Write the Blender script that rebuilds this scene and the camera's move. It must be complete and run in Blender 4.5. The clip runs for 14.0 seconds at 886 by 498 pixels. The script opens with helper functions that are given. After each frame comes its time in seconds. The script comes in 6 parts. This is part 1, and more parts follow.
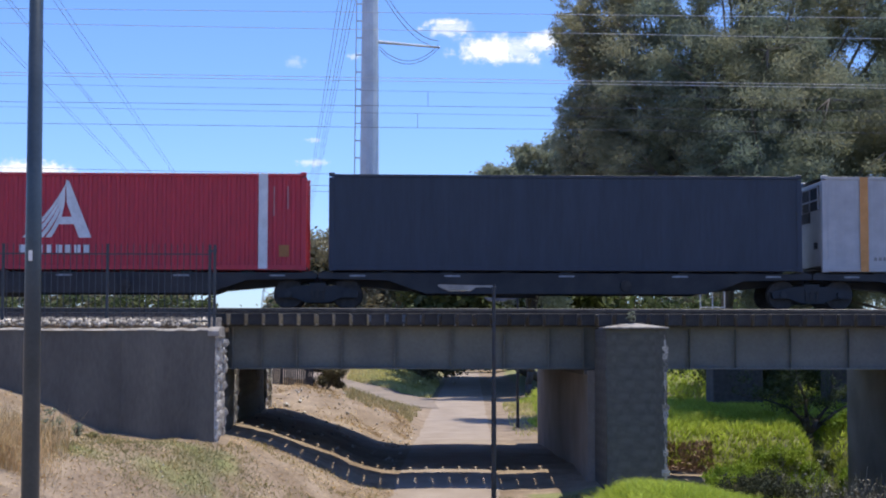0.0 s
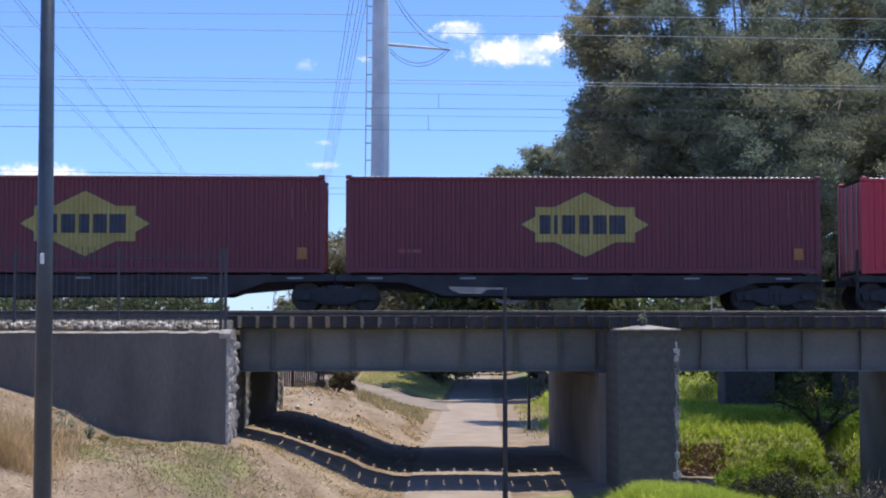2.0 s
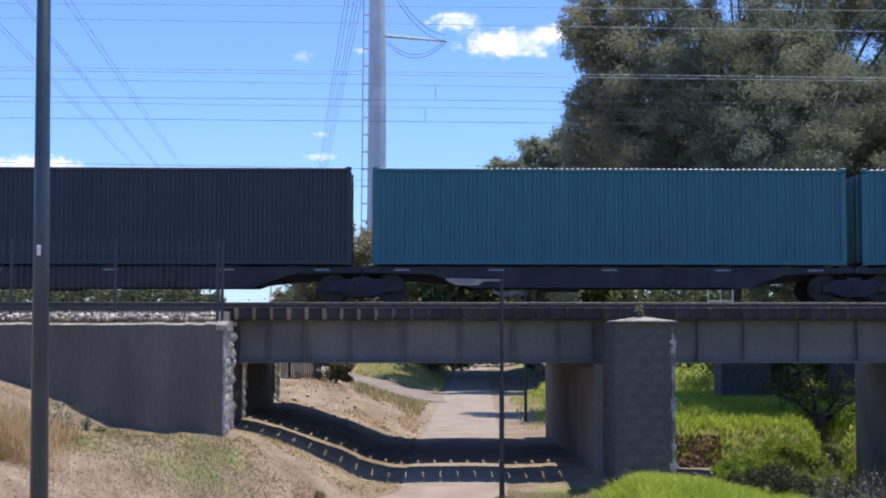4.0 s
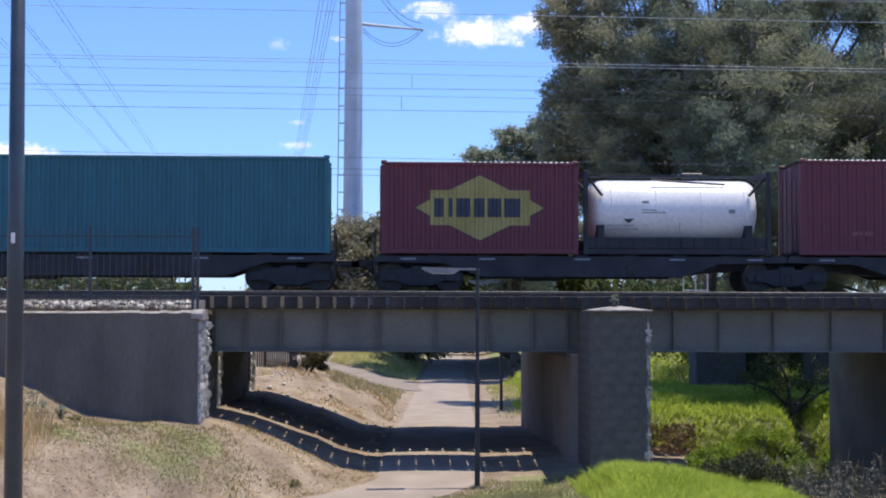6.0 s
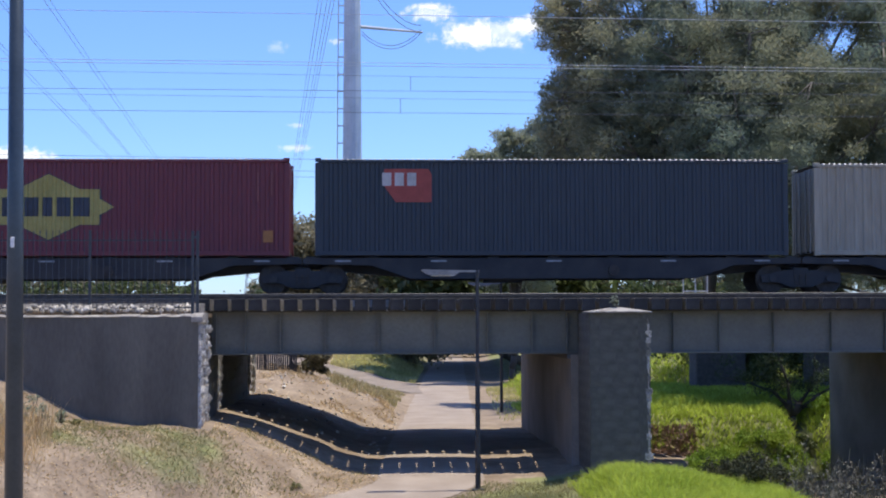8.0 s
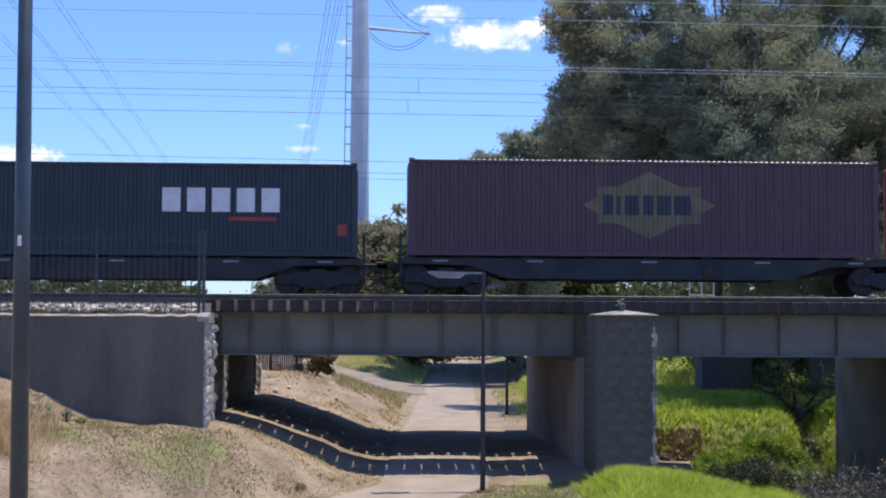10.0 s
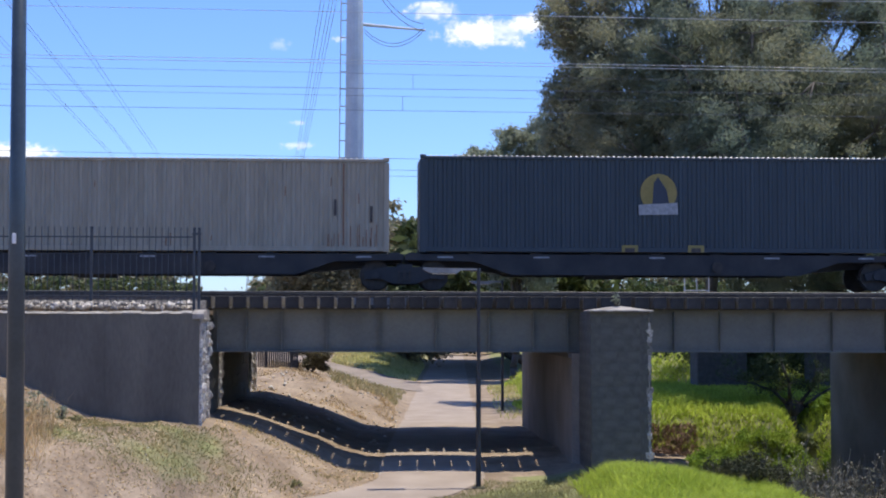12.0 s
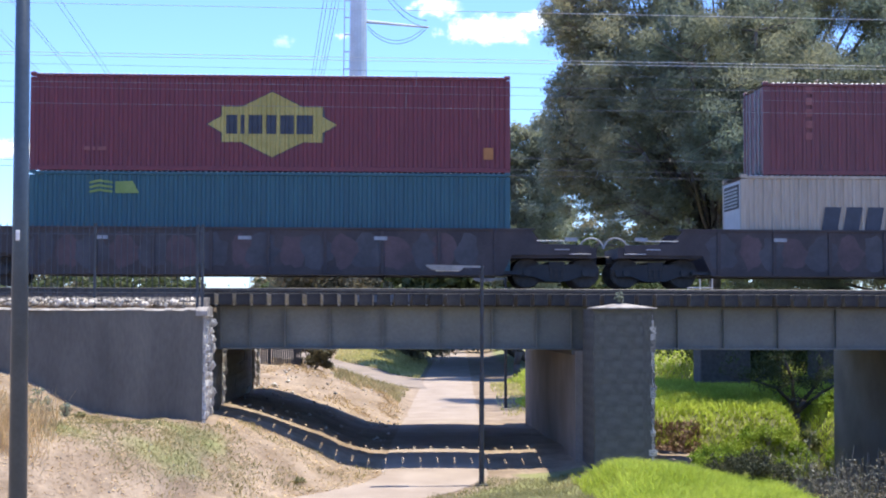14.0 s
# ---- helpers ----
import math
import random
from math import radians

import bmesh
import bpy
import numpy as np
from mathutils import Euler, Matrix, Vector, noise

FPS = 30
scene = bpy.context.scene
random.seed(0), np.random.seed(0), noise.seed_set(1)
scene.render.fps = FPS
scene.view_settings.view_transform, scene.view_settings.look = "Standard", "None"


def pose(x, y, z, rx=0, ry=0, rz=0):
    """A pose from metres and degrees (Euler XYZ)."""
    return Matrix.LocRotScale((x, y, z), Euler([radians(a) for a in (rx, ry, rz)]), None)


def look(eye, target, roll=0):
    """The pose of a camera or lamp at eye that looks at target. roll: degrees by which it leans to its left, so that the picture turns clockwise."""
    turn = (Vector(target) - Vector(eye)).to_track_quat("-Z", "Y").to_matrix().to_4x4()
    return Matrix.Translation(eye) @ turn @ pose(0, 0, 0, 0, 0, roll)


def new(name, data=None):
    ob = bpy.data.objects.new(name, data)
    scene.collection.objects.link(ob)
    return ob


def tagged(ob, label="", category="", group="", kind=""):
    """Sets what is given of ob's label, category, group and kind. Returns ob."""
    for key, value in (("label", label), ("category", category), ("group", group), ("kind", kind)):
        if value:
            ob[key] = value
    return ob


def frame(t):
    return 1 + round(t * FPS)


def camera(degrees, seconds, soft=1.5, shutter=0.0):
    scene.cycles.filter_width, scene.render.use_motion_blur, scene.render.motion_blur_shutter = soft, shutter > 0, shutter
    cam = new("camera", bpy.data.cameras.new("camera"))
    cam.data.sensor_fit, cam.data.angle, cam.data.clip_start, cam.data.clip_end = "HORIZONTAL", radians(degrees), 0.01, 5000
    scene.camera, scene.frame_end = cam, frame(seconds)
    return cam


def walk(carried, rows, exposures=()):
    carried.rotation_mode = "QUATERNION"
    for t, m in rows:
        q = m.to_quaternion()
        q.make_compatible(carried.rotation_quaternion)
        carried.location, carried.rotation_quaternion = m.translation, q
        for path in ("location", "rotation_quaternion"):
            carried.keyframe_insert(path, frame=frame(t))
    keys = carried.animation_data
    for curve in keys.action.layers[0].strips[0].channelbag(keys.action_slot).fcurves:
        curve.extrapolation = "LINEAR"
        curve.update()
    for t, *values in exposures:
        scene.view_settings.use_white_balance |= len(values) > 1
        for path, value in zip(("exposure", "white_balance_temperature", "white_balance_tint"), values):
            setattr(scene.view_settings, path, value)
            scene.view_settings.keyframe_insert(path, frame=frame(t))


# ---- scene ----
EYE = (0.0, 0.0, 4.0)          # the path under the bridge is z = 0


def aim(yaw, pitch, roll):
    y, p = radians(yaw), radians(pitch)
    way = (math.sin(y) * math.cos(p), math.cos(y) * math.cos(p), math.sin(p))
    return look(EYE, [e + 50 * w for e, w in zip(EYE, way)], roll)


# hand-held from one spot: seconds, yaw to the right, pitch, roll
PATH = [
    (0.0, 2.129, 3.277, 0.100),
    (0.5, 2.025, 3.523, 0.197),
    (1.0, 1.802, 3.539, 0.060),
    (1.5, 1.708, 3.403, -0.145),
    (2.0, 1.718, 3.362, 0.016),
    (2.5, 1.873, 3.297, 0.165),
    (3.0, 1.799, 3.148, 0.026),
    (5.3, 2.006, 2.947, 0.100),
    (5.5, 2.225, 2.811, 0.098),
    (6.0, 2.743, 2.629, 0.121),
    (6.5, 2.737, 2.726, 0.029),
    (7.0, 2.948, 2.756, -0.132),
    (7.5, 2.827, 2.725, -0.079),
    (8.0, 2.760, 2.710, -0.173),
    (8.2, 2.708, 2.625, -0.282),
    (10.3, 2.504, 2.784, 0.322),
    (10.5, 2.507, 2.603, 0.248),
    (11.0, 2.441, 2.736, 0.185),
    (11.5, 2.542, 2.666, 0.133),
    (12.0, 2.701, 2.640, 0.110),
    (12.5, 2.499, 2.577, -0.022),
    (13.0, 2.676, 2.486, 0.057),
    (13.5, 2.411, 2.445, 0.045),
    (14.0, 2.576, 2.533, 0.147),
]
cam = camera(32.5, 14.0, soft=2.0)
walk(cam, [(t, aim(a, b, c)) for t, a, b, c in PATH], exposures=[(0.0, 0.24), (5.0, 0.30), (13.4, 0.32), (13.6, 0.38), (13.8, 0.56), (14.0, 0.96)])

# ---- light ----
SUN = Vector((0.25, 0.05, 1.0)).normalized()
world = bpy.data.worlds.new("sky")
scene.world = world
world.use_nodes = True
wn = world.node_tree.nodes
sky = wn.new("ShaderNodeTexSky")
sky.sky_type, sky.sun_disc = "NISHITA", False
sky.sun_elevation = math.asin(SUN.z)
sky.sun_rotation = math.atan2(SUN.x, SUN.y)
sky.air_density, sky.dust_density, sky.ozone_density = 1.0, 0.2, 4.0
wn["Background"].inputs["Strength"].default_value = 0.13
hue = wn.new("ShaderNodeMix")
hue.data_type, hue.blend_type = "RGBA", "MULTIPLY"
hue.inputs["Factor"].default_value, hue.inputs["B"].default_value = 1.0, (0.715, 0.90, 1.37, 1)
world.node_tree.links.new(sky.outputs["Color"], hue.inputs["A"])
world.node_tree.links.new(hue.outputs["Result"], wn["Background"].inputs["Color"])
sun = new("sun", bpy.data.lights.new("sun", "SUN"))
sun.data.energy, sun.data.angle, sun.data.color = 4.1, radians(0.55), (1.0, 0.95, 0.87)
sun.matrix_world = look(SUN * 100, (0, 0, 0))


# ---- materials ----
def mat(name, a, b, scale=3.0, rough=0.8, metal=0.0, bump=0.2, fine=40.0, rnd=0.0, stretch=(1, 1, 1), island=0.0, spread=(0.35, 0.65), dist=0.02):
    """A surface whose colour wanders between a and b at two scales, with fine relief."""
    m = bpy.data.materials.new(name)
    m.use_nodes = True
    t = m.node_tree
    n, l = t.nodes, t.links
    bs = n["Principled BSDF"]
    tc = n.new("ShaderNodeTexCoord")
    mp = n.new("ShaderNodeMapping")
    mp.inputs["Scale"].default_value = stretch
    l.new(tc.outputs["Object"], mp.inputs["Vector"])
    n1, n2 = n.new("ShaderNodeTexNoise"), n.new("ShaderNodeTexNoise")
    n1.inputs["Scale"].default_value, n1.inputs["Detail"].default_value = scale, 5
    n2.inputs["Scale"].default_value, n2.inputs["Detail"].default_value = fine, 3
    l.new(mp.outputs["Vector"], n1.inputs["Vector"])
    l.new(mp.outputs["Vector"], n2.inputs["Vector"])
    mr = n.new("ShaderNodeMapRange")
    mr.inputs["From Min"].default_value, mr.inputs["From Max"].default_value = spread
    l.new(n1.outputs["Fac"], mr.inputs["Value"])
    mix = n.new("ShaderNodeMix")
    mix.data_type = "RGBA"
    mix.inputs["A"].default_value, mix.inputs["B"].default_value = (*a, 1), (*b, 1)
    l.new(mr.outputs["Result"], mix.inputs["Factor"])
    val = n.new("ShaderNodeMath")
    val.operation = "MULTIPLY_ADD"
    val.inputs[1].default_value, val.inputs[2].default_value = 0.5, 0.75
    l.new(n2.outputs["Fac"], val.inputs[0])
    last = val.outputs[0]
    if rnd or island:
        src = n.new("ShaderNodeObjectInfo").outputs["Random"] if rnd else n.new("ShaderNodeNewGeometry").outputs["Random Per Island"]
        k = rnd or island
        v2 = n.new("ShaderNodeMath")
        v2.operation = "MULTIPLY_ADD"
        v2.inputs[1].default_value, v2.inputs[2].default_value = 2 * k, 1 - k
        l.new(src, v2.inputs[0])
        v3 = n.new("ShaderNodeMath")
        v3.operation = "MULTIPLY"
        l.new(last, v3.inputs[0])
        l.new(v2.outputs[0], v3.inputs[1])
        last = v3.outputs[0]
    sc = n.new("ShaderNodeVectorMath")
    sc.operation = "SCALE"
    l.new(mix.outputs["Result"], sc.inputs[0])
    l.new(last, sc.inputs["Scale"])
    l.new(sc.outputs["Vector"], bs.inputs["Base Color"])
    bs.inputs["Roughness"].default_value, bs.inputs["Metallic"].default_value = rough, metal
    if bump:
        bp = n.new("ShaderNodeBump")
        bp.inputs["Strength"].default_value, bp.inputs["Distance"].default_value = bump, dist
        l.new(n2.outputs["Fac"], bp.inputs["Height"])
        l.new(bp.outputs["Normal"], bs.inputs["Normal"])
    return m


def leafy(name, a, b, scale=0.5, island=0.35, through_=0.35):
    m = mat(name, a, b, scale, 0.55, 0, 0, 8.0, island=island)
    t = m.node_tree
    bs = t.nodes["Principled BSDF"]
    tr = t.nodes.new("ShaderNodeBsdfTranslucent")
    ms = t.nodes.new("ShaderNodeMixShader")
    ms.inputs["Fac"].default_value = through_
    bs.inputs["Specular IOR Level"].default_value = 0.22
    col = bs.inputs["Base Color"].links[0].from_socket
    t.links.new(col, tr.inputs["Color"])
    t.links.new(bs.outputs["BSDF"], ms.inputs[1])
    t.links.new(tr.outputs["BSDF"], ms.inputs[2])
    t.links.new(ms.outputs["Shader"], t.nodes["Material Output"].inputs["Surface"])
    return m


M_CONC = mat("weathered_render", (0.185, 0.160, 0.135), (0.275, 0.243, 0.208), 0.6, 0.9, 0, 0.25, 18)
M_WALL = mat("dark_stained_render", (0.094, 0.085, 0.072), (0.158, 0.142, 0.116), 0.9, 0.9, 0, 0.35, 14, stretch=(1, 1, 0.35), spread=(0.3, 0.7))
M_COPING = mat("pale_concrete", (0.20, 0.175, 0.145), (0.38, 0.34, 0.29), 4, 0.9, 0, 0.3, 25)
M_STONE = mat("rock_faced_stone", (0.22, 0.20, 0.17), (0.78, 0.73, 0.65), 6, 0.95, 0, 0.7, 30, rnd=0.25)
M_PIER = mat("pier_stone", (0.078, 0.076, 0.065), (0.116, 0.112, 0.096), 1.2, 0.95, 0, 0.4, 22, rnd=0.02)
M_PIER_SUN = mat("sunlit_pier_stone", (0.14, 0.13, 0.112), (0.58, 0.54, 0.48), 7, 0.95, 0, 0.7, 30, rnd=0.5)
M_JOINT = mat("mortar", (0.088, 0.081, 0.073), (0.125, 0.116, 0.104), 5, 0.95, 0, 0.4, 60)
M_GIRDER = mat("grey_painted_steel", (0.100, 0.102, 0.088), (0.145, 0.147, 0.126), 0.7, 0.6, 0, 0.08, 14, rnd=0.10)
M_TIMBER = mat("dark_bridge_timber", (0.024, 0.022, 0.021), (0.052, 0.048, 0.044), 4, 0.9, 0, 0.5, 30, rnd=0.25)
M_TIMBER_SUN = mat("sunlit_timber_side", (0.16, 0.145, 0.125), (0.27, 0.245, 0.21), 6, 0.9, 0, 0.4, 30, rnd=0.2)
M_RAIL2 = mat("worn_bright_rail", (0.30, 0.29, 0.28), (0.42, 0.41, 0.40), 8, 0.4, 0.4, 0.1, 60)
M_RAIL = mat("dull_grey_rail", (0.060, 0.056, 0.053), (0.10, 0.094, 0.09), 8, 0.55, 0.5, 0.1, 60)
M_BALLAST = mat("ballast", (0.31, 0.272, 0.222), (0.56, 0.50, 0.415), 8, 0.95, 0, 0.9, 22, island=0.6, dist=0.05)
M_BED = mat("shade_gap_ballast", (0.085, 0.075, 0.066), (0.16, 0.142, 0.125), 8, 0.95, 0, 0.9, 18, dist=0.05)
M_PATH = mat("pale_gravel_path", (0.305, 0.238, 0.178), (0.385, 0.308, 0.236), 0.8, 0.95, 0, 0.5, 60)
M_SIDE = mat("worn_brown_track", (0.225, 0.178, 0.135), (0.30, 0.24, 0.185), 0.8, 0.95, 0, 0.5, 40)
M_FENCE = mat("black_powder_coat", (0.034, 0.041, 0.048), (0.052, 0.06, 0.068), 6, 0.45, 0.2, 0.05, 60)
M_POLE = mat("dark_painted_pole", (0.040, 0.056, 0.066), (0.060, 0.078, 0.090), 2, 0.35, 0.2, 0.06, 30)
M_LAMPPOST = mat("dark_lamp_post", (0.02, 0.022, 0.026), (0.04, 0.042, 0.048), 3, 0.5, 0.2, 0.05, 40)
M_ALU = mat("grey_aluminium", (0.19, 0.19, 0.19), (0.28, 0.28, 0.28), 5, 0.45, 0.4, 0.05, 40)
M_TAG = mat("pale_tag", (0.6, 0.6, 0.58), (0.75, 0.75, 0.72), 10, 0.6, 0, 0.02, 60)
M_REFL = mat("dull_reflector", (0.22, 0.23, 0.24), (0.34, 0.35, 0.36), 8, 0.5, 0, 0.02, 40)
M_MAST = mat("grey_steel_mast", (0.47, 0.51, 0.55), (0.60, 0.64, 0.68), 0.5, 0.55, 0.2, 0.05, 12)
M_WIRE = mat("alloy_wire", (0.56, 0.54, 0.51), (0.68, 0.66, 0.63), 3, 0.38, 0.5, 0.0, 20)
M_LINE = mat("transmission_wire", (0.15, 0.15, 0.16), (0.21, 0.21, 0.22), 3, 0.5, 0.5, 0.0, 20)
M_PYLON = mat("far_galvanised_lattice", (0.25, 0.27, 0.29), (0.34, 0.36, 0.38), 3, 0.6, 0.3, 0.0, 20)
M_WAGON = mat("grimy_wagon_black", (0.024, 0.026, 0.030), (0.045, 0.044, 0.044), 1.5, 0.75, 0.1, 0.2, 20)
M_WELL = mat("brown_well_wagon", (0.040, 0.032, 0.032), (0.068, 0.052, 0.050), 0.9, 0.75, 0, 0.15, 12)
M_GRAF1 = mat("faded_pink_spray", (0.070, 0.045, 0.046), (0.105, 0.066, 0.066), 1.4, 0.7, 0, 0.05, 9)
M_GRAF2 = mat("faded_grey_spray", (0.050, 0.047, 0.050), (0.075, 0.070, 0.074), 1.4, 0.7, 0, 0.05, 9)
M_WHEEL = mat("brake_dust_wheel", (0.035, 0.031, 0.029), (0.06, 0.052, 0.047), 6, 0.6, 0.5, 0.1, 40)
M_WHITE = mat("white_reefer_paint", (0.36, 0.36, 0.365), (0.41, 0.41, 0.415), 0.8, 0.5, 0, 0.03, 2.5)
M_DECAL_W = mat("white_decal", (0.6, 0.6, 0.6), (0.72, 0.72, 0.72), 3, 0.5, 0, 0.02, 20)
M_DECAL_S = mat("greyed_white_decal", (0.36, 0.35, 0.34), (0.48, 0.46, 0.45), 3, 0.5, 0, 0.02, 20)
M_DECAL_B = mat("orange_brown_decal", (0.30, 0.12, 0.03), (0.38, 0.16, 0.05), 3, 0.6, 0, 0.02, 20)
M_DECAL_Y = mat("yellow_decal", (0.305, 0.25, 0.062), (0.375, 0.31, 0.092), 2, 0.5, 0, 0.02, 20)
M_DECAL_Y2 = mat("dull_ochre_decal", (0.21, 0.165, 0.04), (0.27, 0.21, 0.06), 2, 0.5, 0, 0.02, 20)
M_DECAL_G = mat("lime_decal", (0.15, 0.22, 0.05), (0.20, 0.27, 0.07), 2, 0.5, 0, 0.02, 20)
M_DECAL_N = mat("navy_decal", (0.022, 0.028, 0.042), (0.034, 0.042, 0.06), 3, 0.5, 0, 0.02, 20)
M_DECAL_O = mat("orange_decal", (0.54, 0.235, 0.06), (0.62, 0.29, 0.09), 3, 0.5, 0, 0.02, 20)
M_DECAL_R = mat("red_decal", (0.26, 0.04, 0.03), (0.33, 0.055, 0.04), 3, 0.5, 0, 0.02, 20)
M_DECAL_D = mat("dull_olive_decal", (0.13, 0.115, 0.065), (0.17, 0.15, 0.09), 3, 0.6, 0, 0.02, 20)
M_DECAL_M = mat("faded_maroon_decal", (0.19, 0.06, 0.06), (0.24, 0.085, 0.08), 3, 0.6, 0, 0.02, 20)
M_ROOF = mat("pale_glint_roof_paint", (0.45, 0.42, 0.41), (0.6, 0.57, 0.55), 3, 0.32, 0, 0.05, 30)
M_RUST = mat("orange_brown_rust", (0.16, 0.085, 0.05), (0.24, 0.14, 0.09), 9, 0.9, 0, 0.1, 40)
M_DECAL_T = mat("faint_green_decal", (0.035, 0.15, 0.11), (0.05, 0.19, 0.13), 2, 0.5, 0, 0.02, 20)
M_MARK = mat("dull_pale_mark", (0.36, 0.17, 0.17), (0.44, 0.23, 0.22), 3, 0.6, 0, 0.02, 20)
M_TANK = mat("white_tank_cladding", (0.74, 0.72, 0.68), (0.84, 0.82, 0.78), 0.8, 0.35, 0, 0.04, 9)
M_BARK = mat("pale_gum_bark", (0.11, 0.095, 0.08), (0.26, 0.23, 0.20), 1.2, 0.9, 0, 0.5, 12, stretch=(1, 1, 0.3))
M_BARK_P = mat("pale_smooth_gum_bark", (0.42, 0.39, 0.35), (0.64, 0.60, 0.55), 1.0, 0.8, 0, 0.25, 9, stretch=(1, 1, 0.3))
M_BARK_D = mat("dark_bark", (0.06, 0.05, 0.04), (0.13, 0.11, 0.09), 2, 0.95, 0, 0.6, 14, stretch=(1, 1, 0.3))
M_GUM = leafy("gum_leaves", (0.215, 0.265, 0.195), (0.34, 0.32, 0.19), 0.22, 0.12, 0.55)
M_TREE = leafy("olive_leaves", (0.06, 0.085, 0.03), (0.13, 0.15, 0.055), 0.3, 0.35, 0.3)
M_OLIVE = leafy("pale_olive_leaves", (0.28, 0.32, 0.23), (0.39, 0.40, 0.28), 0.3, 0.25, 0.55)
M_MID = leafy("sunlit_tree_leaves", (0.235, 0.215, 0.125), (0.33, 0.29, 0.18), 0.3, 0.3, 0.4)
M_BUSH = leafy("bush_leaves", (0.17, 0.26, 0.03), (0.30, 0.38, 0.05), 0.7, 0.3, 0.45)
M_BRUSH = leafy("dead_brown_brush", (0.27, 0.175, 0.115), (0.42, 0.29, 0.20), 0.9, 0.35, 0.15)
M_SHRUB_D = leafy("dull_shrub_leaves", (0.035, 0.042, 0.02), (0.075, 0.075, 0.035), 0.7, 0.35, 0.25)
M_GRASS = leafy("lush_grass", (0.37, 0.46, 0.06), (0.52, 0.59, 0.10), 0.6, 0.25, 0.58)
M_STRAW_G = leafy("olive_straw_grass", (0.30, 0.27, 0.11), (0.50, 0.42, 0.22), 0.6, 0.3, 0.5)
M_SHRUB_B = leafy("dull_brown_olive_leaves", (0.10, 0.085, 0.045), (0.19, 0.165, 0.085), 0.5, 0.4, 0.3)
M_LAWN = leafy("mown_green_grass", (0.47, 0.45, 0.15), (0.64, 0.57, 0.27), 0.25, 0.2, 0.55)
M_GRASS_T = leafy("tired_grass", (0.225, 0.225, 0.095), (0.36, 0.325, 0.165), 0.9, 0.18, 0.6)
M_STRAW = leafy("dry_straw_grass", (0.48, 0.335, 0.155), (0.66, 0.50, 0.28), 0.8, 0.3, 0.3)
M_REED = leafy("grey_weed_stalks", (0.085, 0.085, 0.055), (0.22, 0.20, 0.15), 1.0, 0.6, 0.2)


def earth(name):
    """Bare pinkish soil with straw litter, turning to green where the grass grows."""
    m = mat(name, (0.225, 0.160, 0.100), (0.355, 0.268, 0.182), 0.8, 0.97, 0, 0.4, 9, dist=0.04)
    t = m.node_tree
    n, l = t.nodes, t.links
    bs = n["Principled BSDF"]
    old = bs.inputs["Base Color"].links[0].from_socket
    at = n.new("ShaderNodeAttribute")
    at.attribute_name = "green"
    ns = n.new("ShaderNodeTexNoise")
    ns.inputs["Scale"].default_value, ns.inputs["Detail"].default_value = 0.7, 6
    tc = n.new("ShaderNodeTexCoord")
    l.new(tc.outputs["Object"], ns.inputs["Vector"])
    ad = n.new("ShaderNodeMath")
    ad.operation = "ADD"
    l.new(ns.outputs["Fac"], ad.inputs[0])
    l.new(at.outputs["Fac"], ad.inputs[1])
    mr = n.new("ShaderNodeMapRange")
    mr.inputs["From Min"].default_value, mr.inputs["From Max"].default_value = 0.9, 1.15
    l.new(ad.outputs[0], mr.inputs["Value"])
    mx = n.new("ShaderNodeMix")
    mx.data_type = "RGBA"
    mx.inputs["B"].default_value = (0.235, 0.235, 0.088, 1)
    l.new(mr.outputs["Result"], mx.inputs["Factor"])
    l.new(old, mx.inputs["A"])
    n3 = n.new("ShaderNodeTexNoise")
    n3.inputs["Scale"].default_value, n3.inputs["Detail"].default_value, n3.inputs["Roughness"].default_value = 4.0, 8, 0.7
    l.new(tc.outputs["Object"], n3.inputs["Vector"])
    m3 = n.new("ShaderNodeMapRange")
    m3.inputs["From Min"].default_value, m3.inputs["From Max"].default_value = 0.35, 0.68
    m3.inputs["To Min"].default_value, m3.inputs["To Max"].default_value = 0.78, 1.16
    l.new(n3.outputs["Fac"], m3.inputs["Value"])
    s3 = n.new("ShaderNodeVectorMath")
    s3.operation = "SCALE"
    l.new(mx.outputs["Result"], s3.inputs[0])
    l.new(m3.outputs["Result"], s3.inputs["Scale"])
    l.new(s3.outputs["Vector"], bs.inputs["Base Color"])
    return m


M_EARTH = earth("bare_bank_soil")


# ---- mesh helpers ----
def box(bm, x0, x1, y0, y1, z0, z1, bev=0.0):
    r = bmesh.ops.create_cube(bm, size=1, matrix=Matrix.LocRotScale(((x0 + x1) / 2, (y0 + y1) / 2, (z0 + z1) / 2), None, (x1 - x0, y1 - y0, z1 - z0)))
    if bev:
        es = list({e for v in r["verts"] for e in v.link_edges})
        bmesh.ops.bevel(bm, geom=es, offset=bev, segments=1, affect="EDGES")
    return bm


def tube(bm, p, q, r0, r1=None, n=8):
    p, q = Vector(p), Vector(q)
    r1 = r0 if r1 is None else r1
    w = q - p
    m = Matrix.Translation((p + q) / 2) @ w.to_track_quat("Z", "Y").to_matrix().to_4x4()
    bmesh.ops.create_cone(bm, cap_ends=True, segments=n, radius1=r0, radius2=r1, depth=w.length, matrix=m)
    return bm


def prism(bm, outline, y0, y1):
    """An outline of x, z pulled from y0 to y1."""
    a = [bm.verts.new((x, y0, z)) for x, z in outline]
    b = [bm.verts.new((x, y1, z)) for x, z in outline]
    bm.faces.new(a)
    bm.faces.new(b[::-1])
    for i in range(len(a)):
        j = (i + 1) % len(a)
        bm.faces.new((a[i], b[i], b[j], a[j]))
    return bm


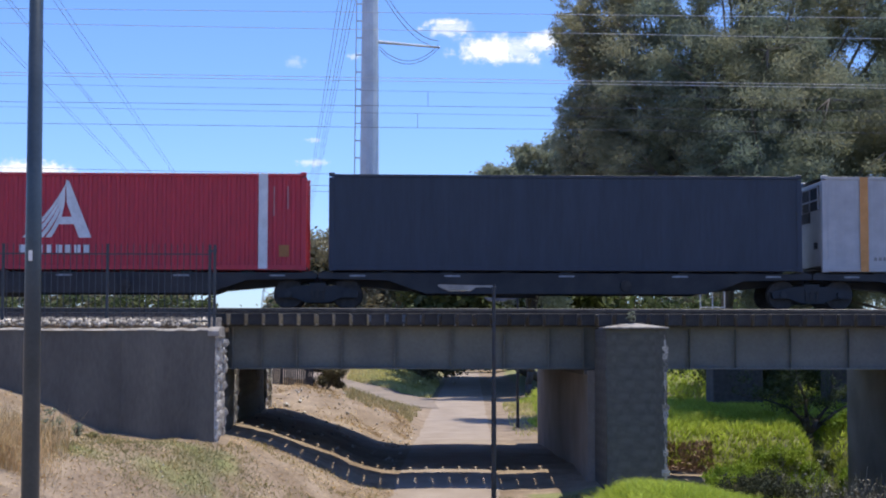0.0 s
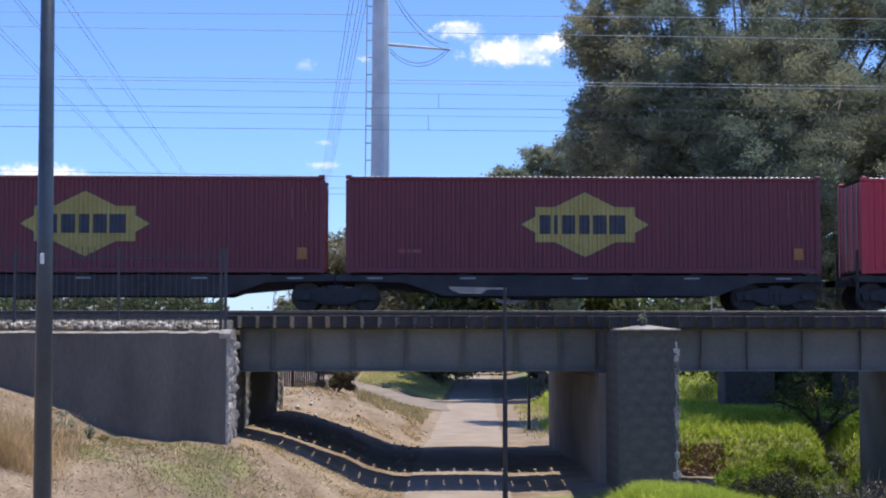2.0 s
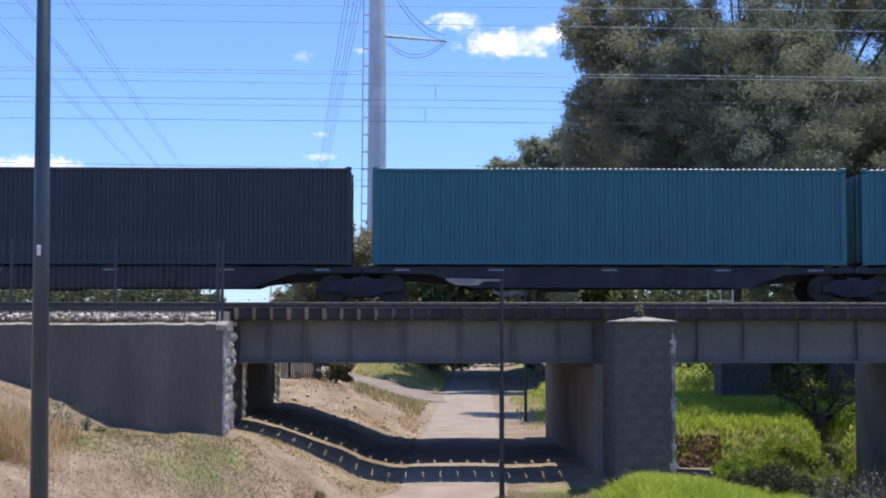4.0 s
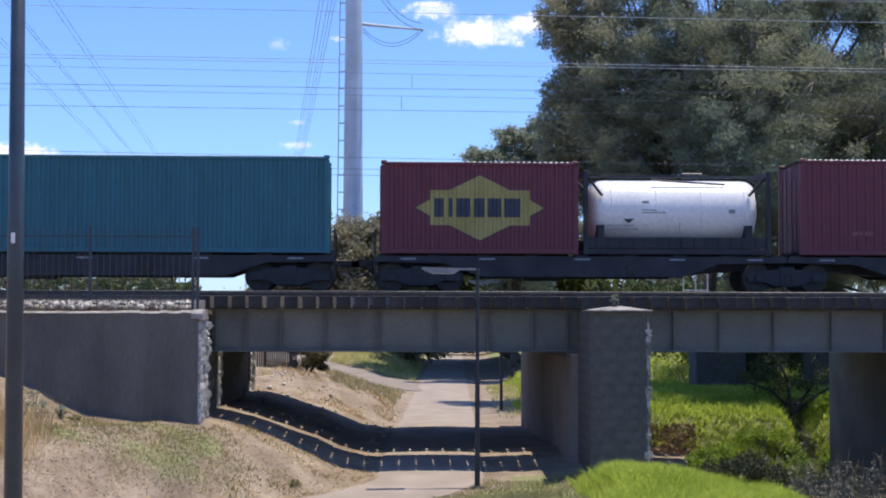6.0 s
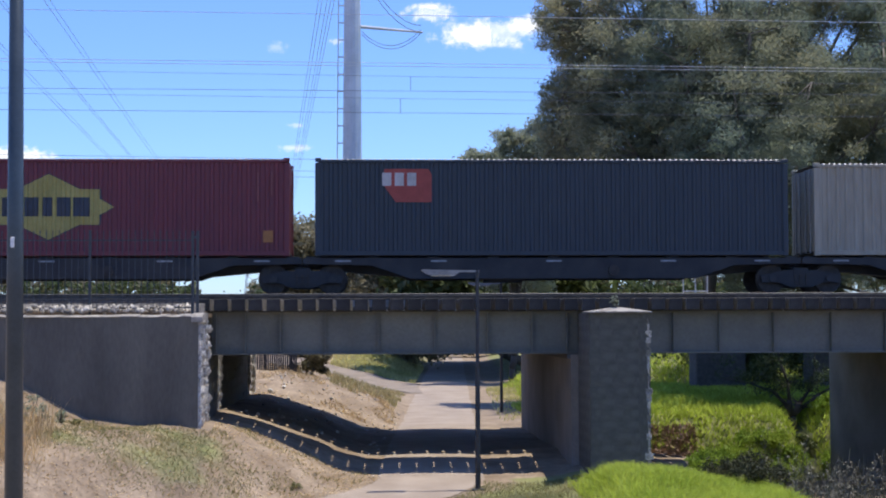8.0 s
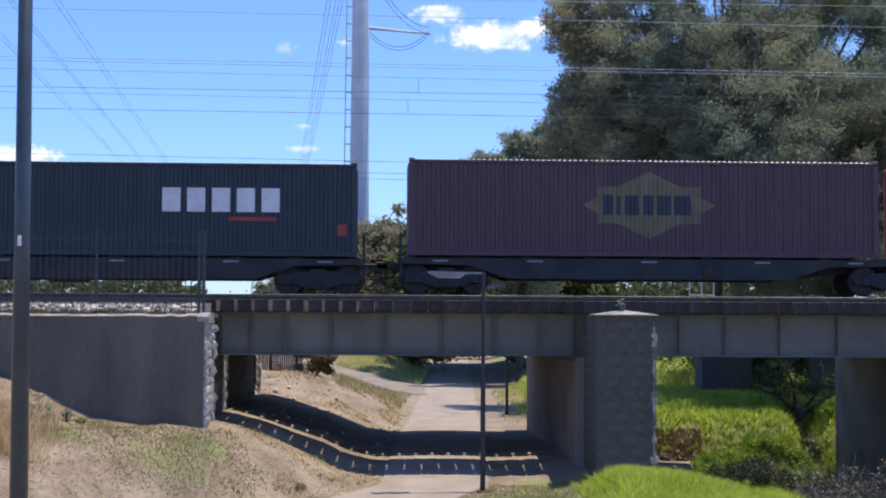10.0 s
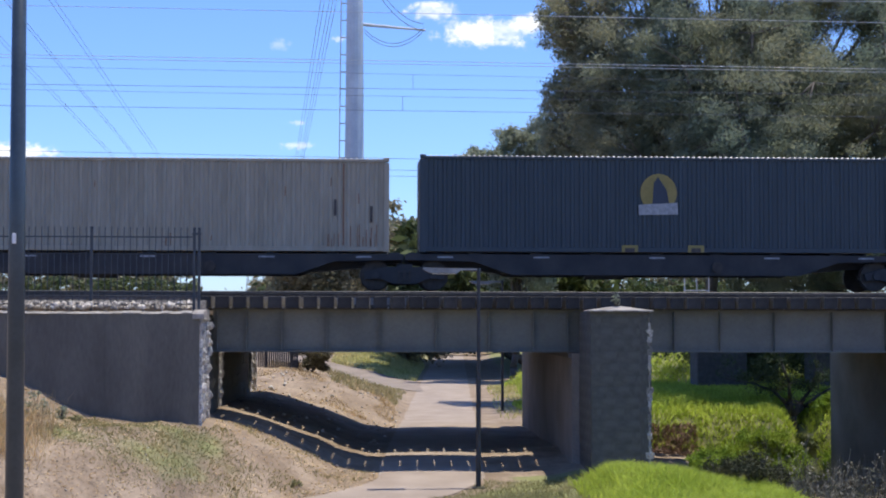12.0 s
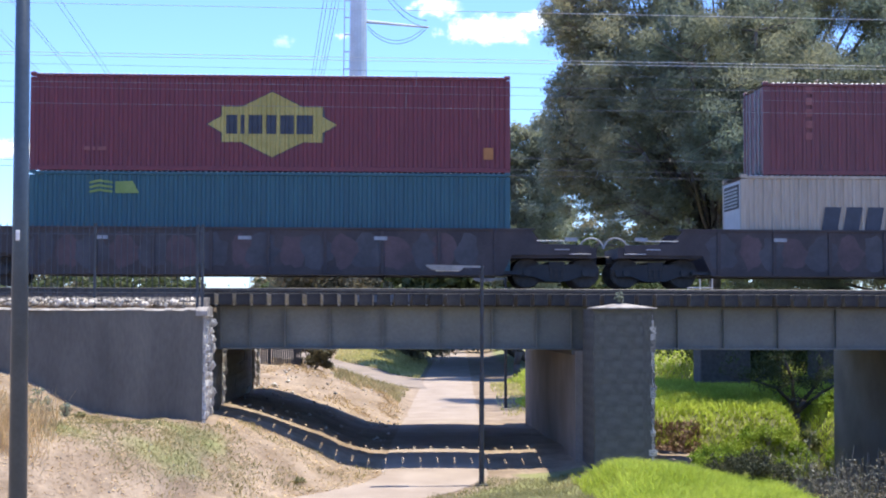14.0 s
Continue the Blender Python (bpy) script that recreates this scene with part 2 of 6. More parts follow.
def sweep(pts, r, n=6):
    """One unbroken round bar along a line of points."""
    bm = B()
    pts = [Vector(q) for q in pts]
    rings = []
    for i, q in enumerate(pts):
        way = (pts[min(i + 1, len(pts) - 1)] - pts[max(i - 1, 0)]).normalized()
        turn = way.to_track_quat("Z", "Y").to_matrix()
        rings.append([bm.verts.new(q + turn @ Vector((r * math.cos(6.2832 * k / n), r * math.sin(6.2832 * k / n), 0))) for k in range(n)])
    for a, b in zip(rings, rings[1:]):
        for k in range(n):
            bm.faces.new((a[k], a[(k + 1) % n], b[(k + 1) % n], b[k]))
    bm.faces.new(rings[0][::-1])
    bm.faces.new(rings[-1])
    return bm


def B():
    return bmesh.new()


def prism_x(outline, x0, x1):
    bm = B()
    a = [bm.verts.new((x0, y, z)) for y, z in outline]
    b = [bm.verts.new((x1, y, z)) for y, z in outline]
    bm.faces.new(a)
    bm.faces.new(b[::-1])
    for i in range(len(a)):
        j = (i + 1) % len(a)
        bm.faces.new((a[i], b[i], b[j], a[j]))
    return bm


def mesh_of(bm, material, smooth=False, name="mesh"):
    bmesh.ops.recalc_face_normals(bm, faces=bm.faces)
    me = bpy.data.meshes.new(name)
    bm.to_mesh(me)
    bm.free()
    me.materials.append(material)
    if smooth:
        for p in me.polygons:
            p.use_smooth = True
    return me


def part(name, bm, material, parent, label="", smooth=False):
    me = bm if isinstance(bm, bpy.types.Mesh) else mesh_of(bm, material, smooth, name)
    ob = new(name, me)
    ob.parent = parent
    if label:
        ob["label"] = label
    return ob


def thing(name, label, category, at=(0, 0, 0), group="", kind=""):
    ob = new(name)
    ob.empty_display_size = 0.2
    ob.location = at
    return tagged(ob, label, category, group, kind)


def lone(name, bm, material, label, category, at=(0, 0, 0), group="", kind="", smooth=False):
    me = bm if isinstance(bm, bpy.types.Mesh) else mesh_of(bm, material, smooth, name)
    ob = new(name, me)
    ob.location = at
    return tagged(ob, label, category, group, kind)


def raw(verts, faces, material, name="mesh", smooth=False):
    me = bpy.data.meshes.new(name)
    if isinstance(verts, np.ndarray):
        flat, k = np.asarray(faces, dtype=np.int32), len(faces[0])
        me.vertices.add(len(verts))
        me.vertices.foreach_set("co", verts.astype(np.float32).ravel())
        me.loops.add(flat.size)
        me.loops.foreach_set("vertex_index", flat.ravel())
        me.polygons.add(len(flat))
        me.polygons.foreach_set("loop_start", np.arange(0, flat.size, k, dtype=np.int32))
        me.update(calc_edges=True)
    else:
        me.from_pydata([tuple(v) for v in verts], [], [tuple(f) for f in faces])
    me.materials.append(material)
    if smooth:
        me.polygons.foreach_set("use_smooth", [True] * len(me.polygons))
    return me


# ---- ground ----
def path_left(y):
    if y > 41:
        return 0.2 + 0.054 * (y - 41)
    return 0.2 - 0.33 * (41 - y) ** 1.6 if y > 38.4 else -1.32 - (38.4 - y)


def path_right(y):
    if y > 41:
        return 3.05 + 0.056 * (y - 41)
    return 3.05 - 0.25 * (41 - y) ** 1.5 if y > 38.4 else 2.0 - 0.9 * (38.4 - y)


def sm(a, b, v):
    k = min(1, max(0, (v - a) / (b - a)))
    return k * k * (3 - 2 * k)


def dip(y):
    """The path falls gently from the bridge towards the camera."""
    return float(np.interp(y, (0, 36, 45.4, 50), (-0.6, -0.6, 0.07, 0.05))) * sm(60, 52, y)


def ground_z(x, y):
    yy = max(y, 12)
    s = path_left(yy) - x
    if s > 0:
        z = float(np.interp(s, (0, 0.5, 1.25, 2.6, 3.6, 4.8, 5.6, 7.0, 8.7, 10.6, 30), (0, 0.02, 0.15, 0.72, 1.05, 1.33, 1.33, 1.52, 2.3, 2.95, 3.3)))
        z *= 1 - 0.8 * sm(72, 92, y)
        z += 0.62 * sm(56.5, 62, y) * sm(78, 68, y) * sm(0, 1.4, s)
        z += 0.09 * math.exp(-((y - 45.6) / 2.4) ** 2) * sm(0.4, 2.0, s)
        z += dip(y) * (1 - sm(0.4, 3.6, s)) + 1.4 * sm(94, 130, y) * sm(0.3, 4, s)
    else:
        r = x - path_right(yy)
        z = dip(y)
        if r > 0:
            side = sm(5.8, 9.4, x - 0.05 * (y - 55))
            slope = float(np.interp(y, (41, 52, 56.4, 57.6, 59.2, 62.5, 65.5, 75, 84, 90, 99), (0, -0.2, -0.3, -0.05, 0.45, 0.95, 0.80, 0.7, 2.3, 2.3, 0.5)))
            cut = 1.5 * sm(44.5, 47.5, y)
            creek = -(1.2 + 0.6 * sm(50, 54, y)) * sm(9.8 - cut, 11.2 - cut, x) * sm(22, 19, x) * sm(58.8, 56.8, y)
            creek -= 1.25 * math.exp(-((x - 17.0 - 0.05 * (y - 60)) / 0.62) ** 2) * sm(68, 62, y) * sm(55, 57, y)
            z = dip(y) * (1 - 0.6 * sm(1, 5, r)) + creek + slope * side * (1 - 0.45 * sm(17.5, 19.5, x) * sm(67, 63, y)) + 0.04 * min(r, 4) * sm(0, 3, r) * sm(8.5, 6, x)
            z += 0.42 * sm(5.2, 6.0, x) * sm(9.4, 7.3, x) * math.exp(-((y - 36) / 2.2) ** 2)
            z -= 0.16 * math.exp(-((x - 4.6) / 0.8) ** 2 - ((y - 36.6) / 2.6) ** 2)
            z += 2.5 * sm(22, 27, x) * sm(57, 52, y)
    z += 2.3 * sm(17, 6, y)
    z += 3.2 * sm(150, 420, y)
    if not (path_left(yy) < x < path_right(yy)):
        z += 0.07 * noise.noise((x * 0.6, y * 0.6, 0)) + 0.03 * noise.noise((x * 2.3, y * 2.3, 3))
    return z


def track_edge(x):
    """Far edge of the side track behind the bridge."""
    return 97 + 22 * (2.9 - x) / 10.3


def green_at(x, y):
    yy = max(y, 12)
    if path_left(yy) < x < path_right(yy):
        return -0.5
    if x > path_right(yy):
        if 54.5 < y < 58.0 and 10.2 < x < 12.3:
            g = -0.3
        elif y > 54.5 and (y > 58 or x > 8):
            g = 0.75 * sm(1.4, 3.6, x - path_right(yy))
        elif y > 41:
            g = 0.05
        else:
            g = 0.7 * sm(0.0, 1.2, x - path_right(yy)) * sm(32, 34, y) * sm(14, 10, x)
        return g
    s = path_left(yy) - x
    if y > 70:
        return 0.7 * sm(-1.0, 2.5, y - track_edge(x)) * sm(-3.0, -0.9, x) - 0.2 * sm(3, 0, s)
    if y > 41:
        return 0.0
    # a green strip along the wall's foot and across the middle of the bank
    return 0.45 * math.exp(-((y - 38.9) / 0.7) ** 2) * sm(-9.5, -6, x) * sm(-2.5, -4.2, x) + 0.55 * math.exp(-((y - 37.2) / 1.15) ** 2) * sm(0.6, 2.2, s)


def grid_axis(parts):
    out = []
    for a, b, d in parts:
        out += list(np.arange(a, b, d))
    return out + [parts[-1][1]]


gx = grid_axis([(-900, -100, 100), (-100, -30, 7), (-30, -12, 0.9), (-12, 20, 0.25), (20, 40, 1.2), (40, 100, 8), (100, 900, 100)])
gy = grid_axis([(-300, -20, 40), (-20, 20, 2), (20, 30, 0.6), (30, 62, 0.25), (62, 90, 0.6), (90, 200, 4), (200, 1500, 80)])
gv = [(x, y, ground_z(x, y)) for y in gy for x in gx]
nx = len(gx)
gf = [(j * nx + i, j * nx + i + 1, (j + 1) * nx + i + 1, (j + 1) * nx + i) for j in range(len(gy) - 1) for i in range(nx - 1)]
gme = raw(gv, gf, M_EARTH, "ground", True)
att = gme.attributes.new("green", "FLOAT", "POINT")
att.data.foreach_set("value", [green_at(x, y) for x, y, z in gv])
lone("ground", gme, M_EARTH, "bare pinkish soil bank with patchy grass", "ground", kind="structure")

# the path: a strip laid just above the soil
pv, pf = [], []
py = grid_axis([(26, 36, 1.0), (36, 60, 0.4), (60, 175, 2.5)])
for i, y in enumerate(py):
    a, b = path_left(y), path_right(y)
    wob = 0.10 * noise.noise((y * 0.5, 1, 1)), 0.12 * noise.noise((y * 0.5, 7, 1))
    for k in range(7):
        f = k / 6
        x = a + wob[0] + (b - a + wob[1] - wob[0]) * f
        pv.append((x, y, dip(y) + 0.015 + 3.2 * sm(150, 420, y) + 0.03 * math.sin(f * math.pi)))
for i in range(len(py) - 1):
    for k in range(6):
        pf.append((i * 7 + k, i * 7 + k + 1, i * 7 + k + 8, i * 7 + k + 7))
lone("path", raw(pv, pf, M_PATH, "path", True), M_PATH, "pale compacted shared path running under the bridge", "path", kind="structure")
# a side track that joins from the bank behind the bridge
sv, sf = [], []
for i in range(15):
    f = i / 14
    cx, cy = 2.9 - 10.3 * f, 90 + 22 * f
    for k in (-1, -0.5, 0, 0.5, 1):
        sv.append((cx, cy + 7 * k, ground_z(cx, cy + 7 * k) + 0.035))
for i in range(14):
    sf += [(5 * i + k, 5 * i + k + 1, 5 * i + k + 6, 5 * i + k + 5) for k in range(4)]
lone("side_path", raw(sv, sf, M_SIDE, "side_path", True), M_SIDE, "grey-brown gravel side track joining the path", "path", kind="structure")

# ---- walls, piers and bridges ----
WALL_Y, BACK_Y = 39.8, 56.4
ABUT_X = -4.41
PIER_L, PIER_R = 5.6, 7.38
RAIL_Z = 4.82


def stones(parent, face, a0, a1, z0, z1, course, length, at, mats, proud=0.03, seed=1, uneven=(0.7, 1.5), few=1.0):
    """Rock-faced blocks on a wall's face: face 'y' faces the camera, 'x+' and 'x-' face along the track."""
    rng = random.Random(seed)
    shapes = []
    for v in range(6):
        bm = B()
        box(bm, -0.5, 0.5, -0.5, 0.5, -0.5, 0.5)
        bmesh.ops.subdivide_edges(bm, edges=bm.edges[:], cuts=1, use_grid_fill=True)
        for w in bm.verts:
            inner = sum(abs(c) < 0.1 for c in w.co)
            w.co += Vector((rng.uniform(-0.06, 0.06), (rng.uniform(0.15, 0.45) * (1 if w.co.y > 0 else -1) if abs(w.co.y) > 0.4 else rng.uniform(-0.1, 0.1)) if inner == 2 else rng.uniform(-.08, .08), rng.uniform(-0.06, 0.06)))
        shapes.append(mesh_of(bm, mats, False, "stone"))
    z, row = z0, 0
    while z < z1 - 0.05:
        h = min(course * rng.uniform(0.9, 1.1), z1 - z)
        a = a0 - (length / 2 if row % 2 else 0)
        while a < a1 - 0.04:
            b = min(a + length * rng.uniform(0.8, 1.2), a1)
            lo = max(a, a0)
            if b - lo > 0.08:
                ob = part("stone", rng.choice(shapes), mats, parent)
                c, half = (lo + b) / 2, proud * (uneven[0] + (uneven[1] - uneven[0]) * rng.random() ** few)
                if face == "y":
                    ob.matrix_basis = Matrix.LocRotScale((c, at, z + h / 2), None, (b - lo - 0.007, 2 * half, h - 0.007))
                else:
                    ob.matrix_basis = Matrix.LocRotScale((at, c, z + h / 2), Euler((0, 0, math.pi / 2)), (b - lo - 0.007, 2 * half, h - 0.007))
            a = b
        z += h
        row += 1


# front retaining wall, in three pours, and the side of the abutment behind it
wall = thing("wall_front", "dark weathered rendered retaining wall", "wall", kind="structure")
for a, b, dy in ((-70, -14.2, 0.03), (-14.2, -6.87, 0.015), (-6.87, ABUT_X - 0.04, 0.0)):
    part("wall_panel", box(B(), a, b - 0.004, WALL_Y + dy, WALL_Y + 0.6, -0.5, 4.12), M_WALL, wall)
part("wall_core", box(B(), ABUT_X - 0.30, ABUT_X - 0.06, WALL_Y + 0.61, BACK_Y + 0.3, -0.5, 4.1), M_JOINT, wall)
rng = random.Random(3)
a = -30.0
part("coping", prism_x([(WALL_Y - 0.03, 4.124), (WALL_Y + 0.62, 4.124), (WALL_Y + 0.62, 4.19), (WALL_Y + 0.1, 4.185), (WALL_Y - 0.03, 4.15)], -70, a), M_COPING, wall, "pale concrete coping")
while a < ABUT_X - 0.24:
    b = min(a + rng.uniform(0.15, 0.7), ABUT_X - 0.23)
    q, z = rng.uniform(-0.02, 0.05), rng.uniform(-0.035, 0.012)
    part("coping", prism_x([(WALL_Y - 0.03 + q, 4.124), (WALL_Y + 0.62, 4.124), (WALL_Y + 0.62, 4.205 + z), (WALL_Y + 0.2, 4.20 + z), (WALL_Y + 0.01 + q, 4.165 + z), (WALL_Y - 0.03 + q, 4.14 + z)], a, b - 0.004), M_COPING, wall, "pale chipped concrete coping")
    a = b
part("coping_block", prism_x([(WALL_Y - 0.08, 3.99), (WALL_Y + 1.2, 3.99), (WALL_Y + 1.2, 4.24), (WALL_Y + 0.3, 4.23), (WALL_Y - 0.02, 4.17), (WALL_Y - 0.08, 4.12)], ABUT_X - 0.22, ABUT_X + 0.08), M_COPING, wall, "pale concrete coping block")


embankment = box(B(), -75, ABUT_X - 0.32, WALL_Y + 0.62, BACK_Y - 0.1, -0.5, 4.25)
lone("embankment", embankment, M_EARTH, "earth fill behind the retaining wall", "embankment", kind="structure")


NOSE = 0.17


def pier(name, x0, x1):
    p = thing(name, "dark stone bridge pier under both bridges", "bridge pier", kind="structure")
    part("nose", box(B(), x0 + NOSE + 0.05, x1 - 0.05, WALL_Y + 0.05, 42.3, -2.6, 4.20), M_JOINT, p)
    part("body", box(B(), x0 + 0.01, x1 - 0.05, 42.31, BACK_Y, -2.6, 3.05), M_CONC, p, "smooth dark rendered pier wall")
    part("bearing_shelf", box(B(), x0 - 0.08, x1, 42.4, BACK_Y - 0.1, 2.93, 3.06), M_JOINT, p)
    cap = B()
    lo, hi = x0 + NOSE - 0.06, x1 + 0.05
    box(cap, lo, hi, WALL_Y - 0.10, WALL_Y + 0.95, 4.204, 4.235)
    bot = [cap.verts.new(v) for v in ((lo, WALL_Y - 0.10, 4.2355), (hi, WALL_Y - 0.10, 4.2355), (hi, WALL_Y + 0.95, 4.2355), (lo, WALL_Y + 0.95, 4.2355))]
    tops = [cap.verts.new(v) for v in ((x0 + 0.85, WALL_Y + 0.3, 4.35), (x1 - 0.72, WALL_Y + 0.3, 4.35), (x1 - 0.72, WALL_Y + 0.55, 4.35), (x0 + 0.85, WALL_Y + 0.55, 4.35))]
    cap.faces.new(tops)
    for i in range(4):
        k = (i + 1) % 4
        cap.faces.new((bot[i], bot[k], tops[k], tops[i]))
    part("capstone", cap, M_COPING, p, "pale sloping concrete capstone")
    return p


pier_1 = pier("pier_1", PIER_L, PIER_R)
pier_2 = pier("pier_2", 17.2, 18.98)
for i, (a, w) in enumerate(((14.9, 2.3), (20.3, 2.3))):
    p = thing("old_pier_%d" % (i + 1), "old dark stone pier standing behind the bridge", "bridge pier", kind="structure")
    part("core", box(B(), a, a + w, 69, 70.6, 0.5, 4.9, 0.05), M_JOINT, p)
    part("capstone", box(B(), a - 0.1, a + w + 0.1, 68.9, 70.7, 4.904, 5.05, 0.02), M_COPING, p)
far_abut = thing("wall_far", "dark stone abutment beyond the second pier", "wall", kind="structure")
part("wall_panel", box(B(), 28.8, 60, WALL_Y, BACK_Y, -1.2, 4.12), M_CONC, far_abut)


# front bridge: two plate girders under open timber decking
def girder(x0, x1, y):
    g = thing("plate_girder", "grey painted riveted plate girder with stiffeners", "bridge girder", group="plate girders of the front bridge")
    part("web", box(B(), x0, x1, y - 0.012, y + 0.012, 3.12, 4.22), M_GIRDER, g)
    part("top_flange", box(B(), x0, x1, y - 0.2, y + 0.2, 4.222, 4.262), M_GIRDER, g)
    part("bottom_flange", box(B(), x0, x1, y - 0.2, y + 0.2, 3.078, 3.118), M_GIRDER, g)
    st = mesh_of(box(B(), -0.012, 0.012, -0.15, -0.014, 3.12, 4.22), M_GIRDER, name="stiffener")
    rv = B()
    for i in range(9):
        tube(rv, (0, 0, 3.22 + i * 0.115), (0, -0.014, 3.22 + i * 0.115), 0.017, n=6)
    rv = mesh_of(rv, M_GIRDER, name="rivets")
    n = 9
    for i in range(n + 1):
        f = i / n
        f = f + 0.055 * math.sin(2 * math.pi * f) * -1
        xs = x0 + 0.12 + (x1 - x0 - 0.24) * f
        s = part("stiffener", st, M_GIRDER, g)
        s.location = (xs, y, 0)
        for dx in (-0.06, 0.06):
            r = tagged(part("rivets", rv, M_GIRDER, s), kind="stuff")
            r.location = (dx, -0.014, 0)
    return g


for a, b in ((ABUT_X + 0.02, 6.45), (6.55, 17.9), (18.0, 28.7)):
    for y in (42.62, 43.98):
        girder(a, b, y)

# bridge timbers, one by one, on the front bridge
deck = thing("timber_deck", "dark open bridge timbers carrying the front track", "bridge deck", kind="structure")
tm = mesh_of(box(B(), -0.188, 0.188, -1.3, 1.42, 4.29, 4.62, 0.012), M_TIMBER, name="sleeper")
# sides and tops get a paler timber, with the sun painted into it
tm.materials.append(M_TIMBER_SUN)
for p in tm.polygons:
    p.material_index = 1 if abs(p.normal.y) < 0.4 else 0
x = ABUT_X - 0.18
rng = random.Random(5)
while x < 28.5:
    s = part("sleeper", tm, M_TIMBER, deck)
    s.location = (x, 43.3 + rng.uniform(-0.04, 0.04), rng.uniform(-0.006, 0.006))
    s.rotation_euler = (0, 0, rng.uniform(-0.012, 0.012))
    x += 0.485
for y0, y1 in ((42.26, 42.90), (43.86, 44.62)):
    part("packing_board", box(B(), ABUT_X + 0.05, 28.5, y0, y1, 4.264, 4.288), M_TIMBER, deck)
for y in (43.16, 43.50):
    part("guard_rail", box(B(), ABUT_X - 0.3, 28.5, y - 0.05, y + 0.05, 4.622, 4.72, 0.01), M_RAIL, deck, "dull steel guard rail between the rails")

# pale bolts added to stand for dots of sun between the sleepers
bolt = mesh_of(tube(box(B(), -0.03, 0.03, -0.03, 0.03, 0, 0.012), (0, 0, 0.012), (0, 0, 0.045), 0.022, n=6), M_TAG, name="sun_dot_bolt")
x = ABUT_X - 0.18 + 0.2425
while x < 28.3:
    if rng.random() < 0.72:
        part("sun_dot_bolt", bolt, M_TAG, deck, "pale bolt added as a dot of sun").location = (x + rng.uniform(-0.04, -0.018), 42.40 + rng.uniform(0, 0.015), 4.289)
    x += 0.485

# rear bridge: solid slab on girders, two tracks
slab = thing("rear_bridge", "dark concrete deck of the rear bridge", "bridge", kind="structure")
part("deck_slab", box(B(), ABUT_X - 0.3, 28.8, 46.02, 55.9, 3.95, 4.35), M_CONC, slab)
for y in (46.6, 48.5, 51.0, 53.0, 55.2):
    part("beam", box(B(), ABUT_X - 0.3, 28.8, y - 0.2, y + 0.2, 3.2, 3.945), M_GIRDER, slab)
part("kerb", box(B(), ABUT_X - 0.3, 28.8, 46.03, 46.18, 4.354, 4.66), M_CONC, slab, "dark concrete kerb")
part("edge_timber", box(B(), ABUT_X - 0.3, 28.5, 45.44, 45.60, 4.342, 4.42, 0.01), M_TIMBER, slab, "dark timber along the sleeper ends")
part("guard_timber", box(B(), ABUT_X - 0.3, 28.5, 42.06, 42.20, 4.632, 4.71, 0.01), M_TIMBER, deck, "dark guard timber along the deck")
stub = mesh_of(box(B(), -0.18, 0.18, 45.26, 46.015, 4.06, 4.34, 0.01), M_TIMBER, name="sleeper_end")
for i in range(68):
    part("sleeper_end", stub, M_TIMBER, slab).location = (ABUT_X + 0.1 + 0.485 * i, 0, 0)


def hand_rail():
    h = thing("hand_rail", "short pale metal hand rail on the far bridge edge", "railing", at=(12.0, 55.6, 4.35))
    for x in (-0.45, 0.0, 0.45):
        part("post", tube(B(), (x, 0, 0), (x, 0, 1.33), 0.022, n=8), M_TAG, h)
    for z in (0.72, 1.33):
        part("rail_bar", tube(B(), (-0.47, 0, z), (0.47, 0, z), 0.022, n=8), M_TAG, h)


hand_rail()


def rail(y, x0=-75, x1=75, drop=0.0):
    r = lone("rail", prism_x([(-0.07, 0), (0.07, 0), (0.07, 0.02), (0.012, 0.035), (0.012, 0.115), (0.036, 0.125), (0.036, 0.148), (0.022, 0.16), (-0.022, 0.16), (-0.036, 0.148), (-0.036, 0.125), (-0.012, 0.115), (-0.012, 0.035), (-0.07, 0.02)], x0, x1),
             M_RAIL if drop else M_RAIL2, "steel rail on sleepers", "rail", at=(0, y, RAIL_Z - 0.16 - drop), group="rails", kind="structure")
    return r


TRACKS = (43.3, 47.55, 52.2)
for yc in TRACKS:
    for dy in (-0.835, 0.835):
        rail(yc + dy, drop=0.05 if yc < 45 else 0.0)


def rocks(n, place, smin, smax, material, seed=3):
    """Many small angular stones in one mesh."""
    rng = np.random.default_rng(seed)
    base = np.array([(1, 0, 0), (-1, 0, 0), (0, 1, 0), (0, -1, 0), (0, 0, 1), (0, 0, -1)], float)
    tri = np.array([(0, 2, 4), (2, 1, 4), (1, 3, 4), (3, 0, 4), (2, 0, 5), (1, 2, 5), (3, 1, 5), (0, 3, 5)])
    vs, fs = [], []
    for i in range(n):
        c = place(rng)
        q = Euler(rng.uniform(0, 6.28, 3)).to_matrix()
        s = rng.uniform(smin, smax) * rng.uniform(0.6, 1.3, 3)
        w = base * s * rng.uniform(0.75, 1.25, (6, 1))
        vs.append(w @ np.array(q) + np.array(c))
        fs.append(tri + 6 * i)
    return raw(np.concatenate(vs), np.concatenate(fs), material, "stones")


